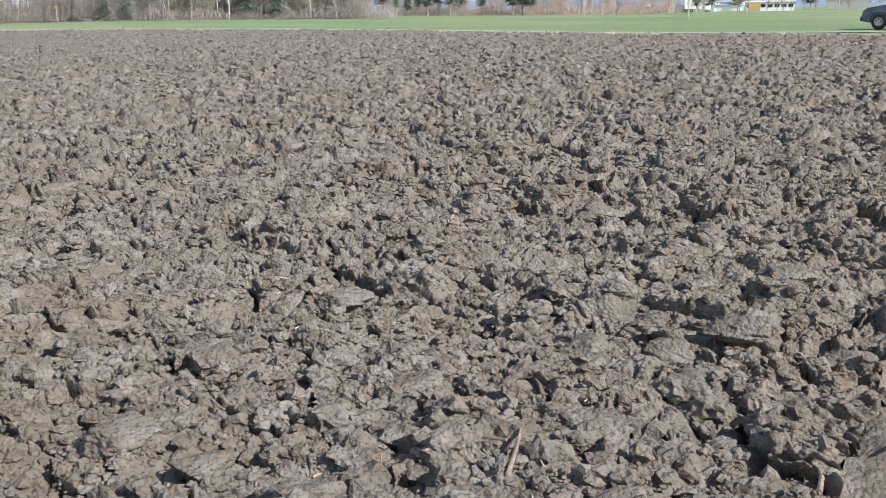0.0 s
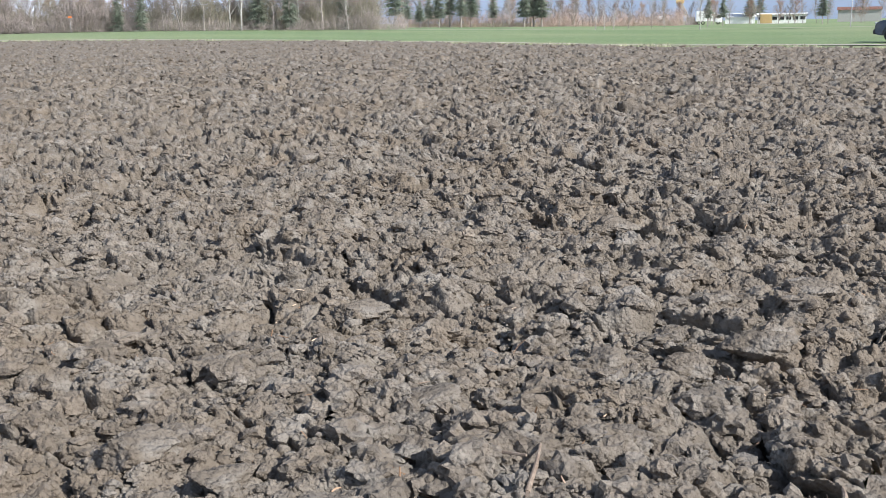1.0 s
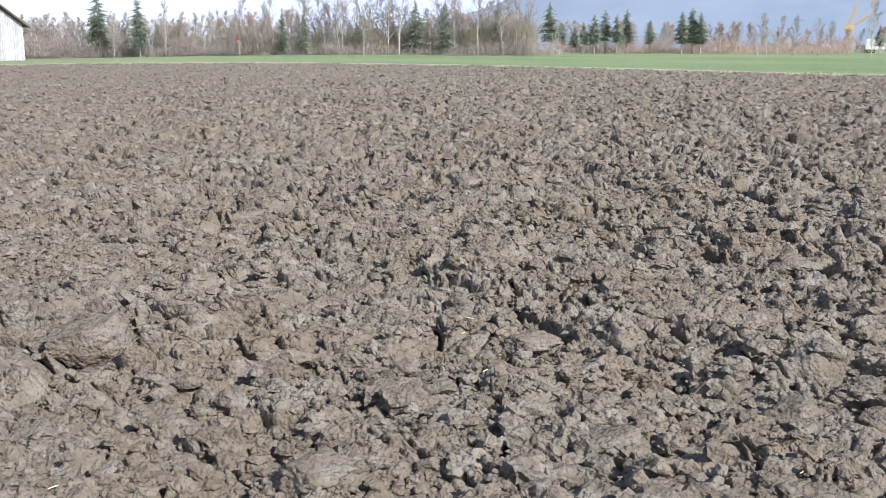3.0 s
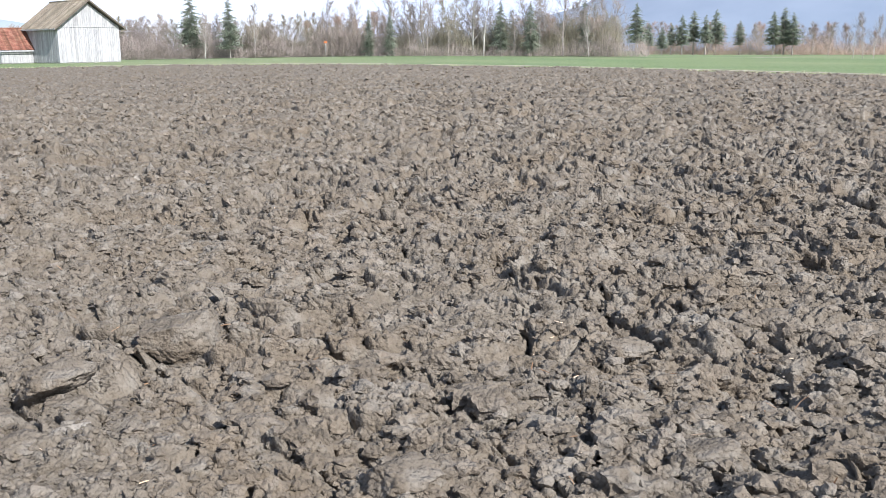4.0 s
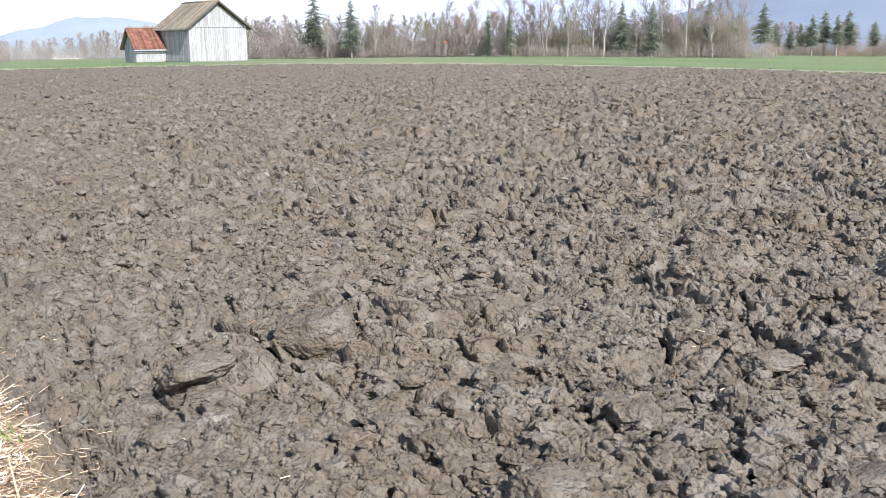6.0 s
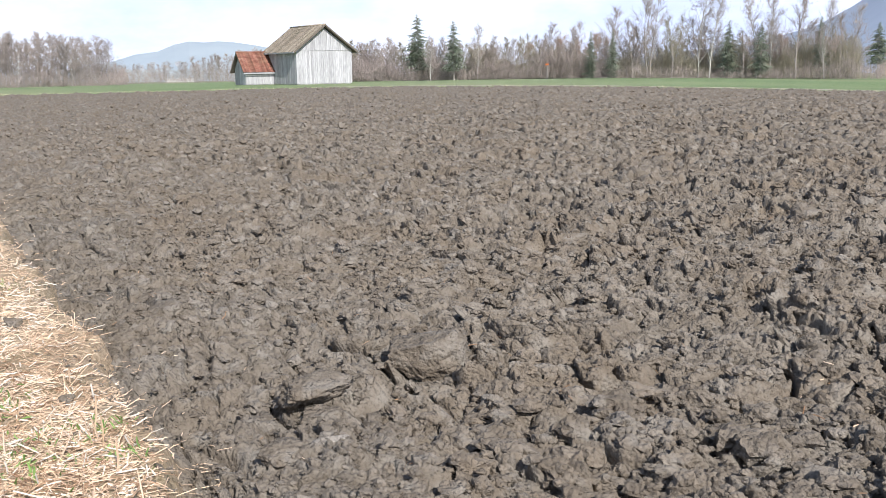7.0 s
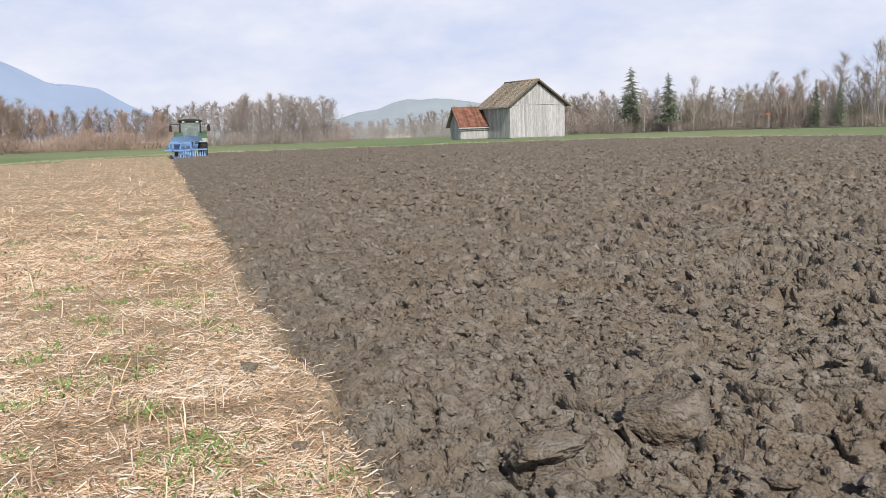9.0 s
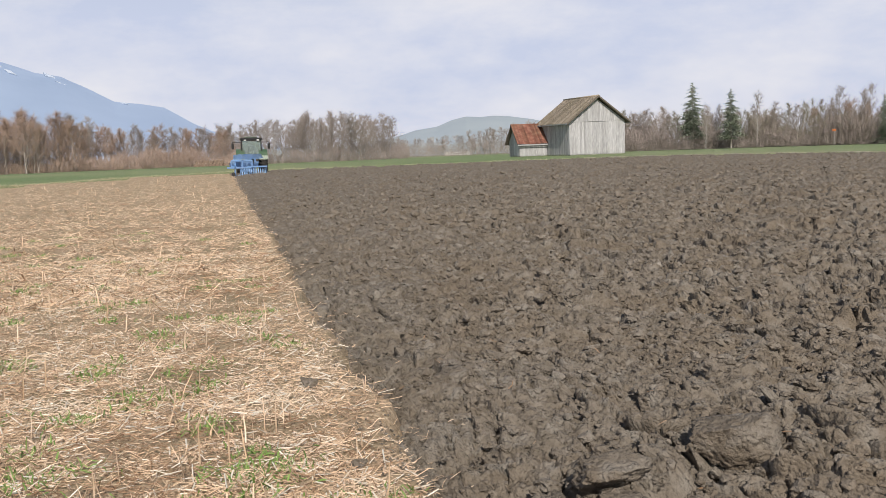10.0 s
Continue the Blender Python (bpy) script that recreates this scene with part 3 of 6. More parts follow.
SHAPES_BIG = [block_shape(90 + i) for i in range(7)]
BIG_CLODS = [
    (-2.94, 4.86, 0.58, 0.45, 0.37, 18, 4),
    (-3.18, 4.09, 0.42, 0.32, 0.19, 21, 0),
    (-5.14, 5.24, 0.50, 0.36, 0.18, 39, 1),
    (-2.81, 5.81, 0.20, 0.17, 0.11, 10, 3),
    (-5.60, 4.37, 0.13, 0.11, 0.10, 37, 2),
    (-4.15, 3.46, 0.09, 0.07, 0.06, 45, 2),
    (-6.49, 10.68, 0.34, 0.23, 0.12, 42, 3),
    (-6.64, 10.49, 0.25, 0.17, 0.09, 39, 3),
    (-1.24, 3.44, 0.38, 0.29, 0.14, 24, 0),
    (-1.56, 5.82, 0.34, 0.24, 0.15, 4, 0),
    (-0.97, 6.61, 0.38, 0.25, 0.15, 7, 1),
    (-0.43, 6.28, 0.23, 0.21, 0.15, -5, 0),
    (-2.77, 3.64, 0.19, 0.12, 0.06, 26, 3),
    (-2.88, 3.48, 0.27, 0.21, 0.12, 26, 0),
    (-3.04, 3.97, 0.26, 0.21, 0.12, 28, 0),
    (-0.56, 5.14, 0.37, 0.25, 0.14, 16, 1),
    (-1.18, 4.90, 0.22, 0.19, 0.10, 21, 0),
    (-1.63, 10.43, 0.37, 0.42, 0.31, 17, 0),
    (-3.44, 8.52, 0.43, 0.24, 0.16, 30, 1),
    (-1.99, 3.80, 0.24, 0.20, 0.13, 16, 0),
    (0.57, 3.46, 0.46, 0.31, 0.15, -15, 1),
    (-0.19, 3.88, 0.45, 0.27, 0.14, 7, 1),
    (-1.24, 3.41, 0.34, 0.29, 0.17, 27, 0),
    (0.66, 4.39, 0.35, 0.25, 0.16, 2, 0),
    (1.20, 7.40, 0.50, 0.28, 0.21, 2, 1),
    (0.96, 9.51, 0.16, 0.18, 0.15, -18, 3),
    (1.41, 4.42, 0.38, 0.24, 0.16, -15, 1),
    (1.09, 4.44, 0.32, 0.23, 0.15, -9, 0),
    (-0.41, 3.39, 0.16, 0.14, 0.09, 7, 0),
    (1.90, 5.25, 0.35, 0.23, 0.16, -30, 0),
    (1.74, 6.33, 0.32, 0.27, 0.18, -16, 0),
    (3.78, 9.75, 0.57, 0.32, 0.21, -33, 1),
    (-0.87, 3.14, 0.24, 0.20, 0.11, 29, 0),
    (1.83, 4.23, 0.28, 0.21, 0.13, -12, 0),
    (0.26, 5.94, 0.26, 0.22, 0.14, -1, 0),
]
for i, (x, y, long, wide, high, turn, kind) in enumerate(BIG_CLODS):
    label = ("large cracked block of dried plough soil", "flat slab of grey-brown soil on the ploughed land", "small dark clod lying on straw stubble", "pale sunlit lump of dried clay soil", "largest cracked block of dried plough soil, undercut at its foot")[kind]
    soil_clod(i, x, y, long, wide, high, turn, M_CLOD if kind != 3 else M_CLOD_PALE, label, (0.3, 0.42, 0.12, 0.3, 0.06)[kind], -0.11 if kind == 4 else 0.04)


# ---- straw and stalks ----
def blades(name, x, y, z, length, width, yaw, pitch, mat, label, category, bend=0.3):
    """Folded strips: each two quads long, lying or standing."""
    n = len(x)
    dx, dy, dz = np.cos(yaw) * np.cos(pitch), np.sin(yaw) * np.cos(pitch), np.sin(pitch)
    sxv, syv = -np.sin(yaw), np.cos(yaw)
    p0 = np.stack([x, y, z], -1)
    d = np.stack([dx, dy, dz], -1) * length[:, None]
    side = np.stack([sxv, syv, 0.25 * np.ones(n)], -1) * (width / 2)[:, None]
    kink = np.stack([sxv, syv, rng.uniform(-0.3, 1.0, n)], -1) * (length * bend * rng.uniform(-0.5, 0.5, n))[:, None]
    mid, end = p0 + d * 0.5 + kink, p0 + d
    lift = np.zeros((n, 3))
    lift[:, 2] = width * 0.5
    pts = np.stack([p0 - side, p0 + side, p0 + lift, mid - side, mid + side, mid + lift, end - side * 0.7, end + side * 0.7, end + lift * 0.7], 1).reshape(-1, 3)
    q = np.array([[0, 3, 5, 2], [2, 5, 4, 1], [3, 6, 8, 5], [5, 8, 7, 4]])
    faces = (q[None] + 9 * np.arange(n)[:, None, None]).reshape(-1, 4)
    return tagged(tri_object(name, pts, faces, mat), label, category, kind="stuff")


def on_stubble(n, near, far, power=1.0, edge=-0.03):
    x, y = strewn(n, near, far, rng, (-97, -36), power)
    ok = (across(x, y) < edge - np.abs(rng.normal(0, 0.16, n))) & (far_edge(x, y) > 0.3)
    return x[ok], y[ok]


def straws(name, x, y, z, length, width, yaw, pitch, mat, label):
    """Short straight straws with a roofed section, lying every way."""
    n = len(x)
    d = np.stack([np.cos(yaw) * np.cos(pitch), np.sin(yaw) * np.cos(pitch), np.sin(pitch)], -1) * length[:, None]
    side = np.stack([-np.sin(yaw), np.cos(yaw), np.zeros(n)], -1) * (width / 2)[:, None]
    p0 = np.stack([x, y, z], -1)
    lift = np.zeros((n, 3))
    lift[:, 2] = width * 0.6
    pts = np.stack([p0 - side, p0 + side, p0 + lift, p0 + d - side, p0 + d + side, p0 + d + lift], 1).reshape(-1, 3)
    q = np.array([[0, 3, 5, 2], [2, 5, 4, 1]])
    return tagged(tri_object(name, pts, (q[None] + 6 * np.arange(n)[:, None, None]).reshape(-1, 4), mat), label, "straw", kind="stuff")


for nm, mat, count, near, far, lo, hi, wd in (("straw_litter", M_STRAW, 260000, 2.2, 16, 0.012, 0.085, 0.0034), ("bleached_straw", M_STRAW_PALE, 30000, 2.2, 16, 0.015, 0.12, 0.006), ("rotting_straw", M_STRAW_BROWN, 95000, 2.2, 16, 0.012, 0.09, 0.0038), ("far_straw_litter", M_STRAW, 90000, 11, 78, 0.05, 0.2, 0.008), ("far_brown_litter", M_STRAW_BROWN, 42000, 11, 78, 0.05, 0.2, 0.009)):
    x, y = on_stubble(count, near, far, 0.9)
    patch = smooth_noise(x, y, 0.8, 301) + 0.6 * smooth_noise(x, y, 0.25, 302)
    gate = rng.uniform(-0.25, 0.25, len(x))
    sel = (patch > gate - 0.3) if "brown" not in nm and "rotting" not in nm else (patch < gate + 0.12)
    x, y = x[sel], y[sel]
    n = len(x)
    straws(nm, x, y, stubble_height(x, y) + rng.uniform(0.0, 0.016, n), lo + (hi - lo) * rng.uniform(size=n) ** 1.7, wd * rng.uniform(0.5, 1.5, n), rng.uniform(0, 6.28, n), rng.normal(0.05, 0.28, n), mat, "loose dry straw lying over the stubble")

# earth thrown over the stubble beside the furrow
x, y = strewn(26000, 2.2, 20.0, rng, (-75, -30))
ok = (across(x, y) > -np.abs(rng.normal(0, 0.22, len(x)))) & (across(x, y) < 0.2)
x, y = x[ok], y[ok]
n = len(x)
size = rng.uniform(0.004, 0.02, n) * (1 + 0.5 * (rng.uniform(size=n) > 0.93))
scatter("edge_crumbs", SHAPES_TINY, x, y, np.maximum(stubble_height(x, y), soil_height(x, y)) + size * 0.3, size, rng, M_CLOD, "crumbs of earth thrown over the furrow's edge")

x, y = on_stubble(1700, 2.4, 60, 0.9)
n = len(x)
blades("standing_stubble", x, y, stubble_height(x, y) - 0.01, rng.uniform(0.08, 0.26, n), rng.uniform(0.003, 0.007, n) * (1 + np.hypot(x, y) / 14), rng.uniform(0, 6.28, n), rng.uniform(0.6, 1.7, n), M_STRAW, "short upright cut straw stalks", "stubble", 0.1)
# weeds in tufts
tx_, ty_ = on_stubble(420, 2.3, 22, 0.9, -0.15)
x = np.repeat(tx_, 45) + rng.normal(0, 0.085, len(tx_) * 45)
y = np.repeat(ty_, 45) + rng.normal(0, 0.085, len(ty_) * 45)
n = len(x)
blades("green_weeds", x, y, stubble_height(x, y) + 0.005, rng.uniform(0.018, 0.06, n), rng.uniform(0.005, 0.012, n), rng.uniform(0, 6.28, n), rng.uniform(0.1, 1.2, n), M_WEED, "small green weeds sprouting between the straw", "weeds")
# straw hanging over the furrow edge
s_ = 2.0 * (70 / 2.0) ** rng.uniform(size=1200)
o_ = rng.normal(-0.03, 0.14, 1200)
x, y = -1.5 + EDGE_ALONG.x * s_ + EDGE_ACROSS.x * o_, 1.94 + EDGE_ALONG.y * s_ + EDGE_ACROSS.y * o_
n = len(x)
blades("edge_straw", x, y, np.maximum(stubble_height(x, y), soil_height(x, y)) + 0.01, rng.uniform(0.02, 0.08, n) * (1 + s_ / 60), rng.uniform(0.002, 0.005, n) * (1 + s_ / 20), rng.uniform(0, 6.28, n), rng.normal(0.1, 0.3, n), M_STRAW, "dry straw hanging over the furrow edge", "straw")
# scraps turned up in the soil
x, y = strewn(170, 2.4, 26, rng)
ok = across(x, y) > 0.2
x, y = x[ok], y[ok]
n = len(x)
blades("straw_scraps", x, y, soil_height(x, y) + 0.012, rng.uniform(0.015, 0.06, n), rng.uniform(0.003, 0.007, n), rng.uniform(0, 6.28, n), rng.normal(0.15, 0.3, n), M_STRAW, "scraps of straw mixed into the ploughed soil", "straw")
x, y = strewn(500, 2.4, 20, rng)
ok = across(x, y) > 0.2
x, y = x[ok], y[ok]
n = len(x)
blades("root_scraps", x, y, soil_height(x, y) + 0.01, rng.uniform(0.02, 0.09, n), rng.uniform(0.004, 0.008, n), rng.uniform(0, 6.28, n), rng.normal(0.2, 0.4, n), M_STRAW_BROWN, "brown root scraps in the ploughed soil", "roots")
# dry grass bank along the far edge
a_ = np.radians(rng.uniform(-70, 34, 9000))
r_ = np.interp(np.degrees(a_), [a for a, _ in FAR_EDGE], [r for _, r in FAR_EDGE]) + rng.uniform(-0.5, 1.2, 9000)
x, y = r_ * np.sin(a_), r_ * np.cos(a_)
n = len(x)
blades("dry_grass_verge", x, y, land(x, y) - 0.02, rng.uniform(0.04, 0.12, n) * (1 + 0.9 * smooth(0.05, 0.35, smooth_noise(x, y, 2.5, 501))), rng.uniform(0.012, 0.03, n), rng.uniform(0, 6.28, n), rng.uniform(0.5, 1.5, n), M_BANK, "pale dry grass along the field's edge", "grass")


def dry_stalk(x, y, length, radius, turn, tip, mat=M_STALK):
    """A split piece of maize stalk with a node and a frayed end."""
    ob = new("maize_stalk")
    radius *= 0.65
    bm = bmesh.new()
    tube(bm, (0, 0, 0), (length * 0.5, 0, 0.004), radius, radius * 0.9, 7)
    tube(bm, (length * 0.5, 0, 0.004), (length, 0.01, 0), radius * 0.9, radius * 0.6, 7)
    for v in bm.verts:
        v.co += noise.noise_vector(v.co * 25 + Vector((x, y, 0))) * radius * 0.7
    part("stem", bm, mat, ob)
    bm = bmesh.new()
    ring(bm, (length * 0.5, 0, 0.004), (1, 0, 0), radius * 0.9, radius * 0.3, 8, 5)
    part("node", bm, mat, ob)
    bm = bmesh.new()
    for k in range(3):
        box_mesh(bm, (-0.02 - 0.006 * k, -0.005, -0.0015), (0.03, 0.005, 0.0015), 0, pose(0, 0, 0, 0, -8 + 8 * k, -9 + 9 * k))
    part("husk", bm, M_STALK, ob)
    ob.matrix_world = pose(x, y, soil_at(x, y) + radius + 0.01, 0, tip, turn)
    return tagged(ob, "broken dry brown maize stalk lying on the clods", "plant stalk", "maize stalks")


for row in [
    (0.19, 2.91, 0.28, 0.013, 74, -8),
    (0.01, 3.25, 0.26, 0.012, -44, -12),
    (-0.10, 3.14, 0.13, 0.011, 40, -8),
    (0.41, 3.18, 0.19, 0.009, -105, -3),
    (1.18, 2.84, 0.16, 0.014, 66, -1),
    (1.48, 3.47, 0.17, 0.012, 58, -8),
    (0.07, 3.07, 0.16, 0.008, -26, 0),
    (-0.24, 4.01, 0.10, 0.006, 16, -4),
    (-3.85, 5.83, 0.32, 0.008, -52, -9),
]:
    dry_stalk(*row)


# ---- the barn and its lean-to ----
def board_wall(name, a, b, low, high_at, parent, width=0.24, thick=0.04, out=(0, -1)):
    """Upright boards from a to b, each an object of its own, with slightly uneven faces; high_at gives the top at a fraction of the way."""
    a, b = Vector(a), Vector(b)
    n = max(1, round((b - a).length / width))
    wall = new(name)
    wall.parent = parent
    ov = Vector((out[0], out[1]))
    for i in range(n):
        f0, f1 = i / n, (i + 1) / n
        p, q = a.lerp(b, f0), a.lerp(b, f1 - 0.012 / max(0.3, (b - a).length))
        proud = ov * random.uniform(0.0, 0.018)
        t0, t1 = high_at(f0), high_at(f1)
        base = low + random.uniform(-0.04, 0.02)
        vs = []
        for s in (0, 1):
            o = proud + ov * (thick * s)
            vs += [(p.x + o.x, p.y + o.y, base), (q.x + o.x, q.y + o.y, base), (q.x + o.x, q.y + o.y, t1), (p.x + o.x, p.y + o.y, t0)]
        fs = [(0, 1, 2, 3), (7, 6, 5, 4), (0, 4, 5, 1), (1, 5, 6, 2), (2, 6, 7, 3), (3, 7, 4, 0)]
        ob = mesh_object("board", vs, fs, M_BOARD_EACH)
        ob.parent = wall
    return wall


def roof_slope(name, eave_a, eave_b, ridge_a, ridge_b, mat, parent, courses, per_course, label):
    """A slope of overlapping tiles: a solid deck, each tile its own raised piece on it in one mesh per course."""
    ea, eb, ra, rb = Vector(eave_a), Vector(eave_b), Vector(ridge_a), Vector(ridge_b)
    nrm = (eb - ea).cross(ra - ea).normalized()
    if nrm.z < 0:
        nrm = -nrm
    deck = bmesh.new()
    lo = [deck.verts.new(p - nrm * 0.10) for p in (ea, eb, rb, ra)]
    hi = [deck.verts.new(p) for p in (ea, eb, rb, ra)]
    deck.faces.new(lo)
    deck.faces.new(hi)
    for i in range(4):
        deck.faces.new((lo[i], lo[(i + 1) % 4], hi[(i + 1) % 4], hi[i]))
    slope = part(name, deck, M_BEAM, parent, label)
    for c in range(courses):
        vs, fs = [], []
        for k in range(per_course):
            u0, u1 = (k + 0.03) / per_course, (k + 0.97) / per_course
            v0, v1 = c / courses, (c + 1.15) / courses
            v1 = min(v1, 1.0)
            lift, lift2 = 0.032 + random.uniform(0, 0.02), 0.012 + random.uniform(0, 0.008)
            sag = random.uniform(-0.012, 0.012)
            def at(u, v):
                return ea.lerp(eb, u).lerp(ra.lerp(rb, u), v + (sag if v < 0.99 else 0))
            i0 = len(vs)
            vs += [at(u0, v0) + nrm * 0.002, at(u1, v0) + nrm * 0.002, at(u1, v0) + nrm * lift, at(u0, v0) + nrm * lift, at(u0, v1) + nrm * lift2, at(u1, v1) + nrm * lift2]
            fs += [(i0, i0 + 1, i0 + 2, i0 + 3), (i0 + 3, i0 + 2, i0 + 5, i0 + 4), (i0, i0 + 3, i0 + 4), (i0 + 1, i0 + 5, i0 + 2)]
        ob = mesh_object("tile_course", vs, fs, mat)
        ob.parent = slope
    return slope


def each(mat, spread):
    """A copy of a material that also shifts from object to object."""
    m = mat.copy()
    n, l = m.node_tree.nodes, m.node_tree.links
    b = n["Principled BSDF"]
    src = b.inputs["Base Color"].links[0].from_socket
    oi, mr, hs = n.new("ShaderNodeObjectInfo"), n.new("ShaderNodeMapRange"), n.new("ShaderNodeHueSaturation")
    mr.inputs["To Min"].default_value, mr.inputs["To Max"].default_value = 1 - spread, 1 + spread
    l.new(oi.outputs["Random"], mr.inputs["Value"])
    l.new(mr.outputs["Result"], hs.inputs["Value"])
    l.new(src, hs.inputs["Color"])
    l.new(hs.outputs["Color"], b.inputs["Base Color"])
    return m


M_BOARD_EACH = each(M_BOARD, 0.16)
for m_ in (M_TILE, M_TILE_RED):
    n_, l_ = m_.node_tree.nodes, m_.node_tree.links
    b_ = n_["Principled BSDF"]
    src_ = b_.inputs["Base Color"].links[0].from_socket
    ge_, mr_, hs_ = n_.new("ShaderNodeNewGeometry"), n_.new("ShaderNodeMapRange"), n_.new("ShaderNodeHueSaturation")
    mr_.inputs["To Min"].default_value, mr_.inputs["To Max"].default_value = 0.7, 1.3
    l_.new(ge_.outputs["Random Per Island"], mr_.inputs["Value"])
    l_.new(mr_.outputs["Result"], hs_.inputs["Value"])
    l_.new(src_, hs_.inputs["Color"])
    l_.new(hs_.outputs["Color"], b_.inputs["Base Color"])


def barn():
    W, L, EAVE, RIDGE = 6.5, 8.0, 3.75, 6.2
    ob = new("barn")
    ob.matrix_world = pose(-62.2, 89.2, height(-62.2, 89.2), 0, 0, 59.1)
    tagged(ob, "weathered grey wooden hay barn with a mossy tiled gable roof", "barn")
    gable = lambda f: EAVE + (RIDGE - EAVE - 0.1) * (1 - abs(2 * f - 1))
    boxes("plinth", [((0.02, 0.02, -0.4), (W - 0.02, 0.3, 0.12)), ((0.02, 0.3, -0.4), (0.3, L, 0.12)), ((W - 0.3, 0.3, -0.4), (W - 0.02, L, 0.12)), ((0.3, L - 0.3, -0.4), (W - 0.3, L, 0.12))], M_PLINTH, ob, 0.02, "low concrete footing")
    board_wall("front_wall", (0, 0), (W, 0), 0.08, lambda f: EAVE + 0.02, ob)
    board_wall("front_gable", (0.02, -0.05), (W - 0.02, -0.05), EAVE - 0.1, lambda f: max(EAVE, gable(f) - 0.06), ob)
    board_wall("back_wall", (0, L), (W, L), 0.08, gable, ob, 0.4, out=(0, 1))
    board_wall("side_wall", (0, 0.02), (0, L), 0.08, lambda f: EAVE, ob, out=(-1, 0))
    board_wall("side_wall", (W, 0.02), (W, L), 0.08, lambda f: EAVE, ob, 0.4, out=(1, 0))
    for lo, hi in [((0.05, 0.05, 0.12), (0.25, 0.25, EAVE)), ((W - 0.25, 0.05, 0.12), (W - 0.05, 0.25, EAVE)), ((0.05, L - 0.25, 0.12), (0.25, L - 0.05, EAVE)), ((W - 0.25, L - 0.25, 0.12), (W - 0.05, L - 0.05, EAVE)), ((0.05, 0.05, EAVE - 0.2), (W - 0.05, 0.25, EAVE))]:
        boxes("inner_post", [(lo, hi)], M_BEAM, ob, 0.01)
    boxes("corner_board", [((-0.075, -0.075, 0.05), (0.16, -0.055, EAVE - 0.12))], M_BOARD, ob, 0.005)
    boxes("corner_board", [((W - 0.14, -0.075, 0.05), (W + 0.075, -0.055, EAVE - 0.12))], M_BOARD, ob, 0.005)
    boxes("drip_board", [((0.0, -0.115, EAVE - 0.16), (W, -0.095, EAVE - 0.08))], M_BOARD, ob, 0.004, "thin weathered cross board below the gable")
    boxes("centre_board", [((W / 2 - 0.1, -0.118, EAVE - 0.06), (W / 2 + 0.06, -0.095, RIDGE - 0.5))], M_BOARD, ob, 0.004, "pale board down the middle of the gable")
    k = (RIDGE - EAVE) / (W / 2)
    over = 0.55
    for side in (0, 1):
        xe, sgn = (-over, -1) if side == 0 else (W + over, 1)
        ze = EAVE - over * k + 0.12
        roof_slope("roof_slope", (xe, -0.6, ze), (xe, L + 0.5, ze), (W / 2, -0.6, RIDGE + 0.12), (W / 2, L + 0.5, RIDGE + 0.12), M_TILE, ob, 26, 44, "mossy brown clay tiles")
        bm = bmesh.new()
        vs = [(xe, -0.66, ze - 0.14), (W / 2, -0.66, RIDGE - 0.02), (W / 2, -0.66, RIDGE + 0.17), (xe, -0.66, ze + 0.05)]
        fr = [bm.verts.new(v) for v in vs] + [bm.verts.new((v[0], -0.61, v[2])) for v in vs]
        bm.faces.new(fr[:4]), bm.faces.new(fr[4:])
        for i in range(4):
            bm.faces.new((fr[i], fr[(i + 1) % 4], fr[4 + (i + 1) % 4], fr[4 + i]))
        part("barge_board", bm, M_BEAM, ob, "dark barge board")
        boxes("fascia", [((xe - 0.03 if side == 0 else xe, -0.6, ze - 0.13), (xe if side == 0 else xe + 0.03, L + 0.5, ze + 0.02))], M_BOARD, ob)
    bm = bmesh.new()
    tube(bm, (W / 2, -0.62, RIDGE + 0.15), (W / 2, L + 0.52, RIDGE + 0.15), 0.1, sides=10)
    part("ridge_cap", bm, M_TILE, ob, smooth_faces=True)
    return ob


